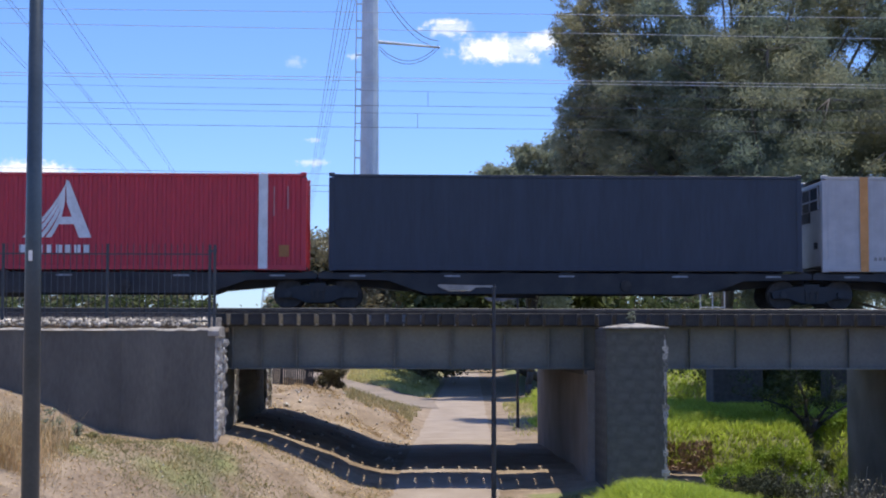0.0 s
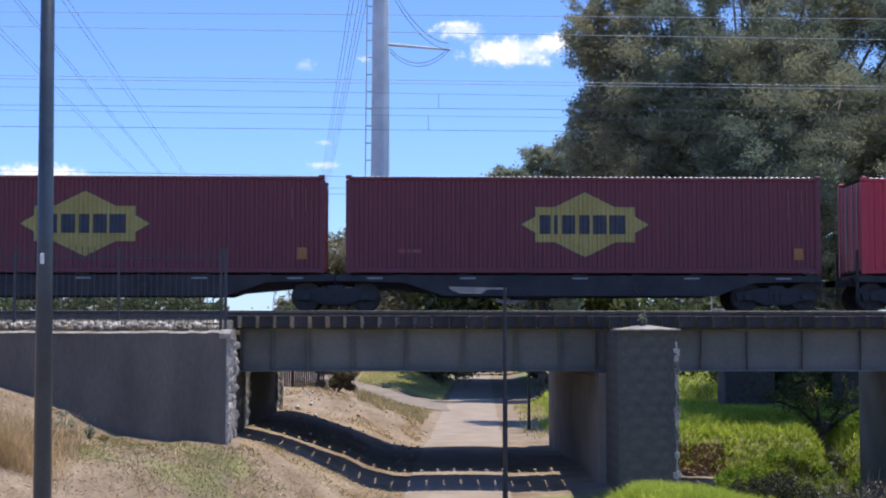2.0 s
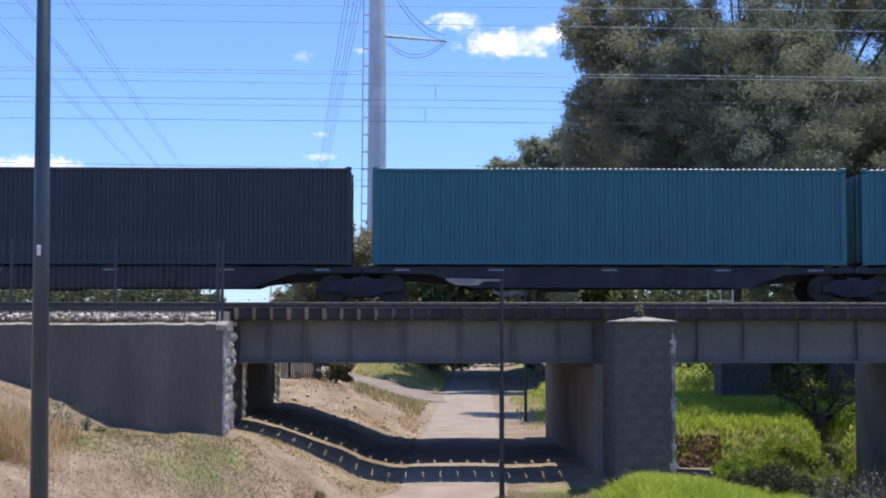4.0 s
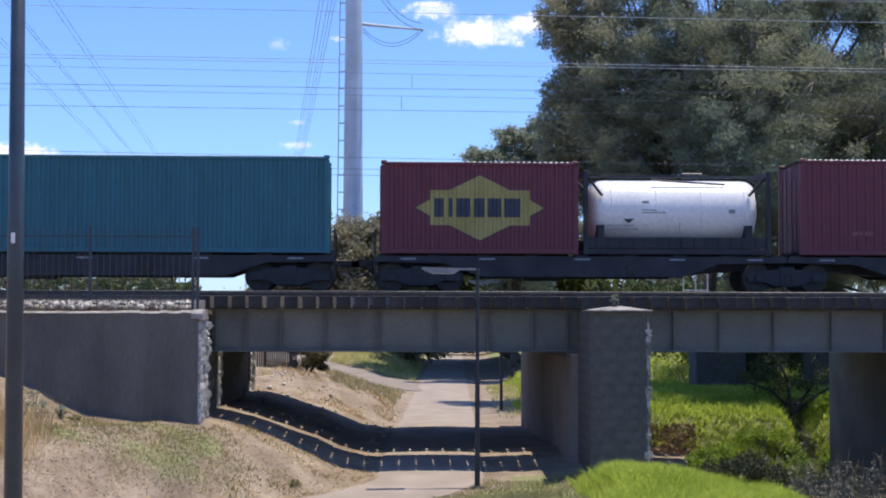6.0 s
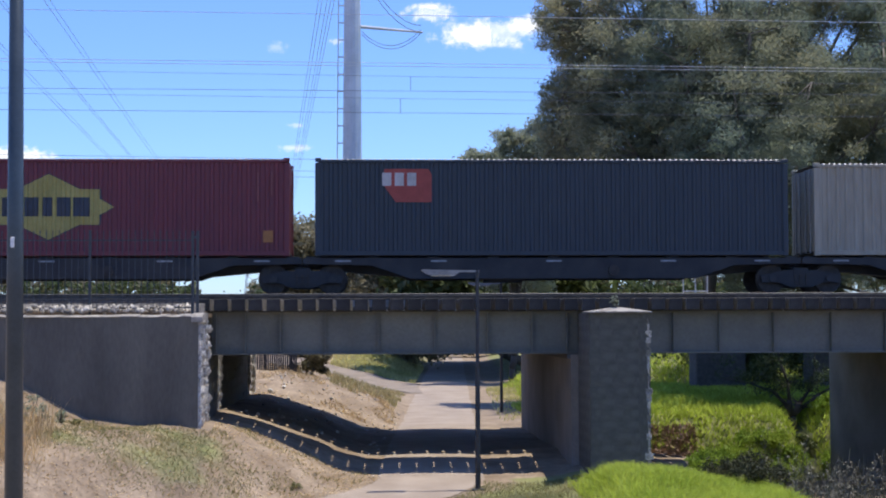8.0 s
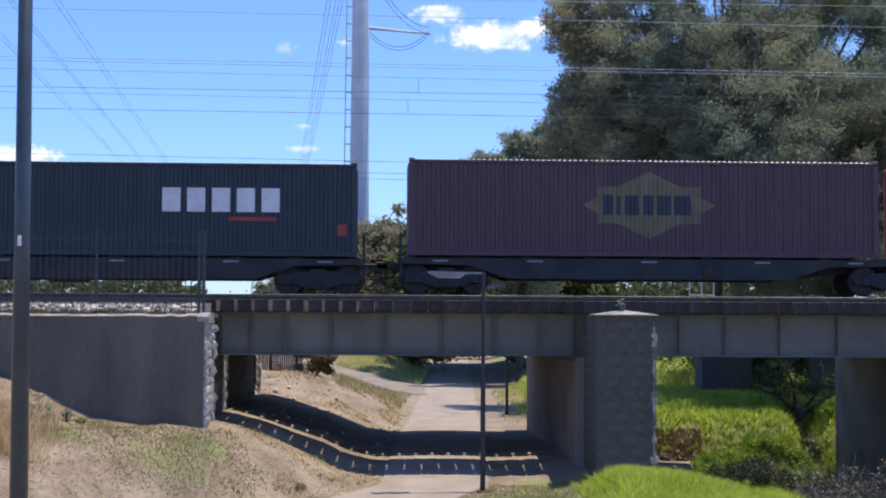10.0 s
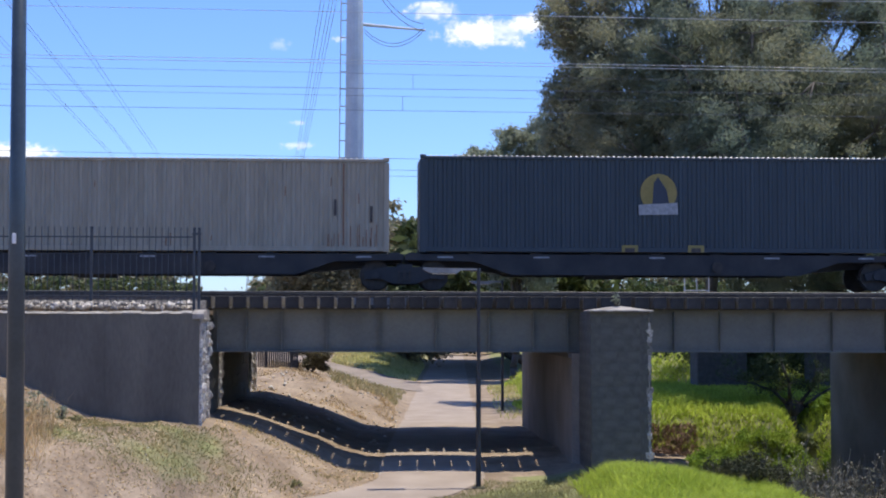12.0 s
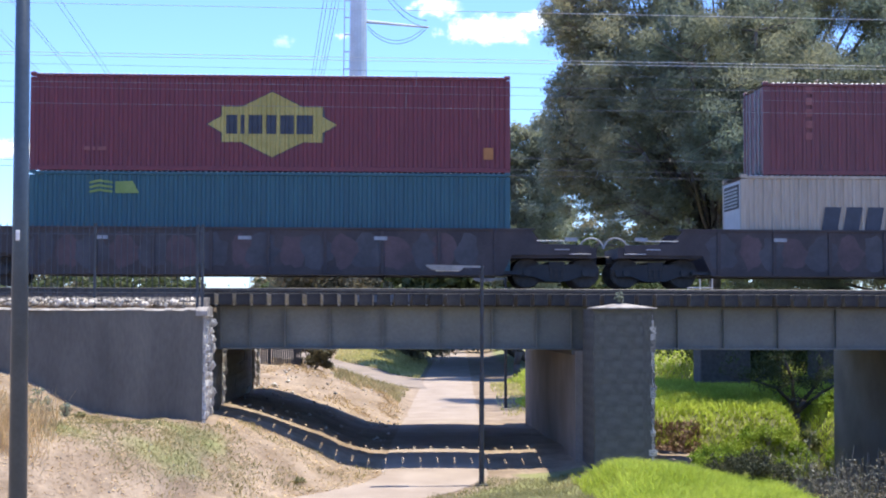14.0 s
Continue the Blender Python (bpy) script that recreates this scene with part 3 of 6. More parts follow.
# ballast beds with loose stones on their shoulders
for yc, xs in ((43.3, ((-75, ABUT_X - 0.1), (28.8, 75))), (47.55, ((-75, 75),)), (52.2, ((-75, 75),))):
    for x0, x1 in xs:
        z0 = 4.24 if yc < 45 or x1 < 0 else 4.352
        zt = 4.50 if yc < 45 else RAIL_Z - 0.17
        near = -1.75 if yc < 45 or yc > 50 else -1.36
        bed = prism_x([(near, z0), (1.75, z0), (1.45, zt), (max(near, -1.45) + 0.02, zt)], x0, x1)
        # bed coloured dark to paint shade into the gaps between the pale stones
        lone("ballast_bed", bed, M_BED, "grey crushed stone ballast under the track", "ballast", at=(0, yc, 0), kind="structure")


tm = mesh_of(box(B(), -0.125, 0.125, -1.25, 1.25, 4.40, 4.53, 0.012), M_TIMBER, name="sleeper")
for i in range(46):
    part("sleeper", tm, M_TIMBER, deck).location = (ABUT_X - 0.80 - 0.62 * i, 43.3, 0)


def bp(rng):
    y = 40.47 + 1.2 * rng.random() ** 1.2
    return (rng.uniform(-17, ABUT_X - 0.4), y, 4.25 + 0.02 + 0.15 * max(0, min(1, (y - 40.5) / 1.2)) * rng.uniform(0.7, 1.05))


def bp0(rng):
    h = rng.random()
    return (rng.uniform(-17, ABUT_X - 0.72), 39.99 + 0.14 * h + 0.08 * rng.random(), 4.275 + 0.13 * h)


lone("ballast_stones", rocks(520, bp, 0.07, 0.14, M_BALLAST), M_BALLAST, "loose pale ballast stones behind the fence", "ballast", kind="stuff")
lone("edge_stones", rocks(330, bp0, 0.055, 0.10, M_BALLAST, 27), M_BALLAST, "heaped pale ballast stones along the wall's edge", "ballast", kind="stuff")


def bp2(rng):
    y = 46.25 + 2.95 * rng.random()
    return (rng.uniform(-14, 18), y, RAIL_Z - 0.15 + 0.13 * max(0, 46.6 - y) + 0.03 * rng.random())


lone("track_ballast_stones", rocks(4000, bp2, 0.03, 0.055, M_BALLAST, 4), M_BALLAST, "loose ballast stones along the freight track", "ballast", kind="stuff")


# ---- fence on the wall ----
def fence():
    f = thing("steel_fence", "black spiked steel picket fence on the retaining wall", "fence", at=(0, 40.33, 4.2))
    top = 2.17
    pk = B()
    box(pk, -0.0095, 0.0095, -0.0095, 0.0095, 0.09, top - 0.03)
    tube(pk, (0, 0, top - 0.03), (0, 0, top + 0.06), 0.017, 0.002, 4)
    pk = mesh_of(pk, M_FENCE, name="picket")
    po = B()
    box(po, -0.035, 0.035, -0.035, 0.035, 0, top + 0.02)
    box(po, -0.045, 0.045, -0.045, 0.045, top + 0.02, top + 0.045)
    po = mesh_of(po, M_FENCE, name="post")
    x = -4.63
    end = part("end_post", box(box(B(), -0.07, 0.0, -0.04, 0.04, 0, 2.2), 0.06, 0.13, -0.04, 0.04, 0, 2.2), M_FENCE, f)
    end.location = (x, 0, 0)
    for z in (0.35, 1.1, 2.0):
        part("bracket", box(B(), -0.09, 0.15, -0.05, -0.041, z, z + 0.06), M_FENCE, end)
    posts = [x - 2.72 * k for k in range(1, 6)]
    for a in posts:
        part("post", po, M_FENCE, f).location = (a, 0, 0)
    for z in (0.16, 1.93):
        part("fence_rail", box(B(), posts[-1], x, -0.02, 0.02, z, z + 0.035), M_FENCE, f)
    k = x - 0.22
    while k > posts[-1]:
        if min(abs(k - a) for a in posts) > 0.06:
            part("picket", pk, M_FENCE, f).location = (k, -0.035, 0)
        k -= 0.165
    return f


fence()


# ---- poles and wires ----
def near_pole():
    x, y = -3.07, 13.4
    z0 = ground_z(x, y)
    p = thing("light_pole", "dark grey tapered metal pole with a pale tag", "pole", at=(x, y, z0 - 0.05))
    p.rotation_euler = (0, radians(-0.25), 0)
    part("shaft", tube(B(), (0, 0, 0), (0, 0, 9), 0.088, 0.05, 24), M_POLE, p, smooth=True)
    tz = 4.737 - z0
    part("tag", box(B(), -0.022, 0.012, -0.088, -0.078, tz - 0.04, tz + 0.05, 0.004), M_TAG, p, "pale rectangular tag")


near_pole()


def path_lamp(x, y, top=5.67):
    z0 = ground_z(x, y)
    p = thing("path_lamp", "dark slender path lamp post with a flat lamp head", "street lamp", at=(x, y, z0), group="path lamps")
    mid = top * 0.5
    part("lower_pole", tube(B(), (0, 0, 0), (0, 0, mid), 0.07, 0.062, 14), M_LAMPPOST, p)
    part("upper_pole", tube(B(), (0, 0, mid), (0, 0, top), 0.05, 0.045, 14), M_LAMPPOST, p)
    part("joint_collar", tube(B(), (0, 0, mid - 0.05), (0, 0, mid + 0.05), 0.075, 0.07, 14), M_LAMPPOST, p)
    part("base_plate", box(B(), -0.16, 0.16, -0.16, 0.16, 0, 0.03, 0.006), M_LAMPPOST, p)
    part("arm", box(B(), -0.55, 0.05, -0.03, 0.03, top - 0.06, top - 0.01), M_ALU, p, "pale metal arm")
    bm = B()
    prism(bm, [(-1.45, top - 0.02), (-1.32, top - 0.11), (-1.15, top - 0.145), (-0.57, top - 0.145), (-0.48, top - 0.07), (-0.5, top - 0.01), (-1.43, top + 0.01)], -0.11, 0.11)
    head = part("lamp_head", bm, M_ALU, p, "flat grey lamp head")
    part("lens", box(B(), -1.2, -0.6, -0.08, 0.08, top - 0.158, top - 0.147), M_TAG, head, "pale lens")


path_lamp(2.78, 39.3)
path_lamp(5.75, 66.5)


def wire(name, z0, slope, y, r, x0=-90, x1=90, sag=0.0):
    n = 12
    pts = [(x0 + (x1 - x0) * i / n) for i in range(n + 1)]
    bm = sweep([(a, y, z0 + slope * a + sag * a * a) for a in pts], r, 5)
    m = M_WIRE if y < 42.4 else M_LINE
    return lone(name, bm, m, "taut overhead wire along the track", "wire", group="overhead wires", kind="structure")


for z0, sl, y, r in ((13.01, -0.0012, 42, 0.0075), (12.52, -0.0087, 42, 0.0075), (11.224, -0.0067, 42.3, 0.0075), (11.144, -0.0068, 42.35, 0.0075),
                     (11.067, -0.0115, 43.6, 0.0045), (10.634, -0.0035, 43.6, 0.0065), (10.334, -0.0095, 43.0, 0.0045), (9.921, -0.0047, 43.0, 0.0065),
                     (10.152, -0.0135, 58, 0.008), (9.754, -0.0132, 58.5, 0.008), (9.57, -0.0127, 59, 0.008)):
    wire("overhead_wire", z0, sl, y, r)
for x, y, a, b in ((1.18, 43.6, 10.62, 11.06), (0.87, 43.0, 9.91, 10.33)):
    lone("dropper", tube(B(), (x, y, a), (x, y, b), 0.007, n=5), M_LINE, "short dropper between contact and carrier wire", "wire", group="wire droppers", kind="structure")


def mast():
    y, k = 135.0, 135.0 / 72
    x = -0.0115 * y
    p = thing("steel_mast", "tall pale grey tapered steel power mast", "power pole", at=(x, y, 0.5))
    part("shaft", tube(B(), (0, 0, 0), (0, 0, 52), 0.98, 0.58, 16), M_MAST, p, smooth=False)
    zz = 4 + 0.193 * y - 0.5
    part("cross_arm", tube(B(), (0.75, 0, zz + 0.24), (6.3, 0, zz - 0.22), 0.16, 0.09, 8), M_MAST, p)
    for up in (True, False):
        for dy in (-0.35, 0.35):
            pts = []
            for i in range(9):
                f = i / 8
                if up:
                    pts.append((0.65 + 5.5 * f, dy, zz + 5.6 * (1 - f) ** 1.9 + 0.1 + dy))
                else:
                    pts.append((0.85 + 5.3 * f, dy, zz - 0.3 - 1.4 * math.sin(math.pi * f) ** 0.8 + 0.2 * f + dy * 0.6))
            part("jumper_cable", sweep(pts, 0.028, 5), M_LINE, p)
    lad = B()
    tube(lad, (-1.42, -0.2, 5), (-1.12, -0.2, 45), 0.055, n=5)
    part("ladder_rail", lad, M_MAST, p)
    rung = mesh_of(tube(B(), (0, -0.2, 0), (0.55, -0.2, 0), 0.065, n=5), M_MAST, name="step_bolt")
    for i in range(25):
        z = 7 + i * 1.54
        part("step_bolt", rung, M_MAST, p).location = (-1.42 + 0.3 * (z - 5) / 40, 0, z)


mast()
# transmission lines running away over the track to the far pylon
for dx, dz in ((-0.2546, 0.1961), (-0.2546, 0.1925), (-0.2269, 0.1945), (-0.2269, 0.1915), (-0.2203, 0.2208), (-0.2163, 0.2208),
               (-0.0323, 0.2228), (-0.0297, 0.2228), (-0.0262, 0.2228), (-0.0237, 0.2228), (-0.0212, 0.2228)):
    y0 = 70.0
    p0 = Vector((dx * y0, y0, 4 + dz * y0))
    way = Vector((-0.066, 1.0, 0.0))
    bm = tube(B(), p0 - way * 70, p0 + way * 280, 0.013, n=4)
    lone("power_line", bm, M_LINE, "thin grey power line receding into the distance", "wire", group="power lines", kind="structure")


def pylon(x, y, top):
    p = thing("lattice_pylon", "distant grey lattice transmission pylon", "pylon", at=(x, y, 2.5))
    h = top - 2.5
    legs = B()
    def w(z):
        return 2.6 - 1.7 * min(1, z / (h * 0.7)) if z < h * 0.7 else 0.9
    zs = [h * i / 16 for i in range(17)]
    for a, b in zip(zs, zs[1:]):
        for sx in (-1, 1):
            for sy in (-1, 1):
                tube(legs, (sx * w(a), sy * w(a), a), (sx * w(b), sy * w(b), b), 0.10, n=4)
        for sy in (-1, 1):
            tube(legs, (-w(a), sy * w(a), a), (w(b), sy * w(b), b), 0.05, n=4)
            tube(legs, (w(a), sy * w(a), a), (-w(b), sy * w(b), b), 0.05, n=4)
    part("tower", legs, M_PYLON, p)
    for z, half, drop in ((h, 4.2, 2.2), (h - 4.0, 5.2, 1.0), (h - 12, 4.5, 1.0), (h - 15, 4.0, 1.0)):
        bm = B()
        tube(bm, (-half, 0, z), (half, 0, z), 0.09, n=4)
        tube(bm, (-half, 0, z), (-0.9, 0, z - drop), 0.07, n=4)
        tube(bm, (half, 0, z), (0.9, 0, z - drop), 0.07, n=4)
        part("cross_arm", bm, M_PYLON, p)


pylon(-27.3, 360, 35)
pylon(-24, 520, 32)


# ---- plants ----
def leaves(n, place, size, material, droop=0.4, seed=1, ratio=0.36, lying=False, slim=False):
    """n small pointed leaves at the places that the function gives, of one triangle each where slim."""
    rng = np.random.default_rng(seed)
    c = place(rng, n)
    n = len(c)
    d = rng.normal(size=(n, 3))
    d[:, 2] = d[:, 2] * (1 - droop) - droop * 1.2
    if lying:
        d[:, 2] *= 0.15
    d /= np.linalg.norm(d, axis=1, keepdims=True)
    o = np.cross(d, rng.normal(size=(n, 3)) * (0.25, 0.25, 1.0) if lying else rng.normal(size=(n, 3)))
    o /= np.linalg.norm(o, axis=1, keepdims=True)
    s = size * rng.uniform(0.6, 1.4, (n, 1))
    a, b = c - d * s / 2, c + d * s / 2
    l, r = c - o * s * ratio / 2, c + o * s * ratio / 2
    if slim:
        v = np.stack([a - o * s * ratio / 2, a + o * s * ratio / 2, b], 1).reshape(-1, 3)
        return raw(v, np.arange(3 * n).reshape(-1, 3), material, "leaves")
    v = np.stack([a, l, b, r], 1).reshape(-1, 3)
    f = np.arange(n)[:, None] * 4 + np.array([0, 1, 2, 3])
    return raw(v, f, material, "leaves")


def clumps(centres, radii, flat=0.75, loose=0.52):
    centres, radii = np.array(centres), np.array(radii)

    def place(rng, n):
        k = rng.choice(len(centres), n, p=radii ** 2 / (radii ** 2).sum())
        d = rng.normal(size=(n, 3))
        d *= loose
        d[:, 2] *= flat
        return centres[k] + d * radii[k][:, None]
    return place


def tree(name, label, x, y, height, crown_r, trunk_r, n_leaf, leaf, m_leaf, m_bark, seed, base=0.35, lean=0.0, nclump=70, group="", z0=None, squash=1.0):
    rng = random.Random(seed)
    z = ground_z(x, y) - 0.1 if z0 is None else z0
    t = thing(name, label, "tree", at=(x, y, z), group=group)
    bm = B()
    cz, half = height * (1 + base) / 2, height * (1 - base) / 2
    fork = Vector((lean, 0, height * base * 1.1))
    p, k = Vector((0, 0, 0)), 5
    for i in range(k):
        q = fork * ((i + 1) / k) + Vector((rng.uniform(-1, 1), rng.uniform(-1, 1), 0)) * trunk_r * 0.35
        tube(bm, p, q, trunk_r * (1 - 0.09 * i), trunk_r * (1 - 0.09 * (i + 1)), 10)
        p = q
    cs, rs = [], []
    for i in range(nclump):
        while True:
            u = Vector((rng.uniform(-1, 1), rng.uniform(-1, 1), rng.uniform(-1, 1)))
            if 0.25 < u.length < 1:
                break
        u = u * (1.05 if u.length > 0.6 else 1)
        wob = 1 + 0.25 * noise.noise((u * 1.7) + Vector((seed, 0, 0)))
        c = Vector((lean + u.x * crown_r * wob, u.y * crown_r * 0.8 * squash, cz + u.z * half * wob))
        cs.append(c)
        rs.append(crown_r * rng.uniform(0.14, 0.27))
    for i in range(0, nclump, 3):
        c = cs[i]
        mid = fork.lerp(c, 0.5) + Vector((rng.uniform(-1, 1), rng.uniform(-1, 1), rng.uniform(-0.3, 1))) * crown_r * 0.08
        r = trunk_r * rng.uniform(0.25, 0.5)
        tube(bm, p, mid, r, r * 0.6, 6)
        tube(bm, mid, c, r * 0.6, r * 0.15, 5)
    part("trunk", bm, m_bark, t, smooth=True)
    part("crown", leaves(n_leaf, clumps([tuple(c) for c in cs], rs), leaf, m_leaf, 0.45, seed), m_leaf, t)
    return t


def lobed_tree(label, x, y, lobes, trunk, n_leaf, leaf, m_leaf, m_bark, seed, name="gum_tree", sub=11, fine=1.0, deep=0.6, holes=(), round_=0, limbs=()):
    """A tree whose crown is made of lobes (x, height, radius) in the plane of its trunk, each broken into small clumps."""
    rng = random.Random(seed)
    z = ground_z(x, y) - 0.1
    t = thing(name, label, "tree", at=(x, y, z))
    cs, rs = [], []
    bm = B()
    fork = Vector((trunk[1], 0, trunk[2]))
    p = Vector((0, 0, 0))
    for i in range(5):
        q = fork * ((i + 1) / 5) + Vector((rng.uniform(-1, 1), rng.uniform(-1, 1), 0)) * trunk[0] * 0.3
        tube(bm, p, q, trunk[0] * (1 - 0.08 * i), trunk[0] * (1 - 0.08 * (i + 1)), 10)
        p = q
    for lx, lz, lr, *near in lobes:
        dy = near[0] if near else (rng.uniform(-deep, deep) * lr if round_ == 0 else rng.uniform(-deep, 0.45 * deep) * round_ * sm(9.5, 14.5, lx))
        c = Vector((lx * (1 + dy / y) - x, dy, (lz - 4) * (1 + dy / y) + 4 - z))
        mid = p.lerp(c, 0.5) + Vector((rng.uniform(-0.6, 0.6), rng.uniform(-0.6, 0.6), rng.uniform(-0.3, 0.6)))
        r = trunk[0] * rng.uniform(0.3, 0.5)
        tube(bm, p, mid, r, r * 0.65, 7)
        tube(bm, mid, c, r * 0.65, r * 0.25, 6)
        for i in range(sub):
            u = Vector((rng.gauss(0, 1), rng.gauss(0, 1), rng.gauss(0, 1))).normalized() * lr * rng.uniform(0.1, 1.0) ** 0.45
            q = 1 + (c.y + u.y) / y
            if any(((x + c.x + u.x) / q - hx) ** 2 + ((z + c.z + u.z - 4) / q + 4 - hz) ** 2 < hr * hr for hx, hz, hr in holes):
                continue
            cs.append(tuple(c + u))
            rs.append(lr * rng.uniform(0.18, 0.40) * fine)
            if i % 6 == 0:
                tube(bm, c, c + u, r * 0.25, r * 0.06, 5)
    part("trunk", bm, m_bark, t, smooth=True)
    for line in limbs:
        lb = B()
        for (x0, z0, r0), (x1, z1, r1) in zip(line, line[1:]):
            tube(lb, (x0 - x, 0, z0 - z), (x1 - x, 0, z1 - z), r0, r1, 10)
            bmesh.ops.create_icosphere(lb, subdivisions=1, radius=r1, matrix=Matrix.Translation((x1 - x, 0, z1 - z)))
        part("limb", lb, M_BARK_P, t, "pale smooth bare limb", True)
    part("crown", leaves(n_leaf, clumps(cs, rs, 0.7, 0.47 if round_ else 0.52), leaf, m_leaf, 0.45, seed, slim=bool(round_)), m_leaf, t)


GUM_LOBES = [(10.4, 19.6, 1.9), (11.6, 16.6, 2.3), (11.2, 14.2, 1.6), (10.3, 12.4, 1.9), (14.2, 17.4, 3.4), (14.4, 13.2, 3.6), (18.2, 16.8, 3.8), (18.2, 12.8, 4.0),
             (22.2, 18.0, 3.3), (22.4, 13.6, 4.0), (26.0, 16.4, 3.8), (26.5, 12.5, 3.8), (13.2, 20.6, 1.9), (17.5, 21.2, 2.2), (21.0, 21.3, 1.8), (25.0, 20.3, 2.0),
             (10.4, 10.4, 1.8), (13.0, 9.6, 2.2), (17.5, 9.4, 2.6), (21.5, 9.6, 3.0), (25.5, 9.0, 3.0), (11.5, 7.6, 1.6), (20.0, 7.0, 2.4), (24.0, 6.6, 2.6)]
GUM_LOBES += [(12.6, 11.2, 2.3), (12.4, 14.2, 2.3), (12.8, 18.8, 2.2), (16.0, 15.2, 2.8), (16.2, 11.4, 2.6), (20.2, 15.2, 2.8), (24.0, 15.4, 2.8), (15.6, 19.4, 2.3), (20.0, 19.0, 2.5), (23.8, 11.2, 2.6)]
GUM_LOBES += [(10.1, 19.2, 1.4), (10.1, 17.8, 1.3), (10.2, 13.6, 1.4), (10.1, 12.2, 1.4), (10.1, 10.8, 1.4), (12.2, 22.4, 2.2), (15.5, 23.2, 2.4), (19.5, 23.8, 2.7), (23.5, 23.4, 2.8), (27.5, 22.0, 3.0), (27.5, 18.8, 2.6), (23.6, 21.2, 1.8)]
GUM_LOBES += [(x + 1.6, z - 1.4, r * 0.95) for x, z, r in GUM_LOBES if r > 1.85 and x > 10.5]
GUM_FRONT = [(13.0, 12.0, 2.0, -6.5), (15.2, 16.5, 2.4, -7.5), (13.2, 9.0, 1.7, -7.0), (18.0, 13.4, 2.8, -10.0), (18.6, 18.0, 2.6, -8.5), (21.6, 15.6, 2.8, -9.5), (21.2, 11.0, 2.6, -10.5), (24.6, 13.2, 2.8, -10.0), (25.2, 17.6, 2.6, -8.5), (17.4, 8.6, 2.0, -10.5), (23.6, 8.6, 2.4, -10.0), (19.6, 9.6, 2.2, -11.0), (17.0, 12.0, 2.0, -9.0)]
for dy in (0.5, -1.8):  # the ragged edge over the path
    GUM_FRONT += [(lx, lz, lr, dy) for lx, lz, lr in ((9.3, 18.9, 1.2), (9.6, 18.0, 1.0), (10.3, 16.9, 1.0), (9.9, 15.6, 1.1), (9.3, 14.7, 1.15), (9.2, 13.6, 1.2), (9.3, 12.5, 1.2), (9.4, 11.3, 1.3),
                                                       (10.8, 15.9, 1.4), (10.8, 18.2, 1.5), (10.6, 14.4, 1.5), (10.6, 12.6, 1.5), (10.4, 10.4, 1.4))]
lobed_tree("large dark eucalyptus with a broad ragged crown and pale limbs", 16.3, 73, [(0.987 * x - 0.566, 4 + 0.987 * (z - 4), r) for x, z, r in GUM_LOBES] + GUM_FRONT, (0.42, 0.3, 6.0), 960000, 0.15, M_GUM, M_BARK, 11, sub=34, fine=0.8, deep=1.0, round_=7.0, holes=((12.8, 19.2, 0.7), (12.5, 17.9, 0.5), (16.4, 19.6, 0.8), (23.2, 17.7, 0.8), (14.6, 20.2, 0.5), (14.4, 11.5, 0.75), (15.0, 10.6, 0.85), (15.8, 9.6, 0.85), (16.4, 8.5, 0.85), (18.1, 9.6, 0.7), (13.2, 9.3, 0.5), (12.3, 8.4, 0.5)),
           limbs=(((16.6, 6.3, 0.44), (16.5, 8.3, 0.38), (15.5, 10.0, 0.32), (14.4, 11.6, 0.26), (13.6, 13.6, 0.18), (12.6, 15.6, 0.12)), ((16.6, 7.0, 0.3), (17.8, 9.0, 0.22), (18.5, 11.6, 0.17), (19.6, 14.0, 0.12))))
lobed_tree("smaller sunlit olive-green tree behind the line", 9.0, 96, [(6.8, 14.1, 1.1), (8.9, 14.7, 1.6), (10.2, 15.2, 1.3), (7.6, 13.0, 1.7), (9.2, 12.8, 1.8), (10.4, 13.4, 2.0), (11.5, 15.4, 2.0), (8.6, 10.8, 2.0), (10.8, 10.6, 2.2), (8.2, 8.6, 1.8), (10.4, 8.0, 2.2), (9.5, 6.0, 2.0)],
           (0.25, 0.3, 4.0), 90000, 0.22, M_OLIVE, M_BARK_D, 14, name="olive_tree", sub=40, fine=0.85)
FAR = [(-43, 9.5, 4), (-37, 10.5, 4), (-31.5, 9.6, 3.6), (-26.5, 10.5, 3.6), (-22, 8.6, 3.2), (-19.5, 5.9, 1.7), (-17.6, 5.8, 2.6), (-14.2, 5.4, 2.2), (-11.0, 9.0, 2.8), (-8.2, 13.6, 3.0), (-4.6, 16.2, 3.6), (-0.6, 15.8, 3.6), (3.2, 16.6, 3.8),
       (7.4, 15.0, 4.2), (12, 14.5, 4.5), (17, 14, 4.5), (22, 15, 4.5), (28, 17, 5), (35, 18, 6), (44, 18, 6), (54, 19, 7)]
for i, (x, h, r) in enumerate(FAR):
    tree("background_tree", "distant green tree beyond the railway", x, 172 + (i * 7) % 11, h, r, 0.22, 4200, 0.8, M_MID, M_BARK_D, 30 + i, base=0.02, nclump=90, group="background trees", z0=0.6)
for i in range(9):
    tree("shade_tree", "spreading tree that shades the far path", 11.6 + 0.2 * i, 102.5 + 5.4 * i, 9.5 + (i * 5) % 3, 4.3, 0.22, 8000, 1.0, M_TREE, M_BARK_D, 60 + i, base=0.34, lean=-5.6, nclump=60, group="shade trees")
for i in range(7):
    tree("shade_tree", "spreading tree that shades the far path", 16.4 + 0.2 * i, 104 + 7 * i, 10 + (i * 5) % 3, 4.8, 0.22, 8000, 1.0, M_TREE, M_BARK_D, 160 + i, base=0.34, lean=-5.4, nclump=60, group="shade trees")


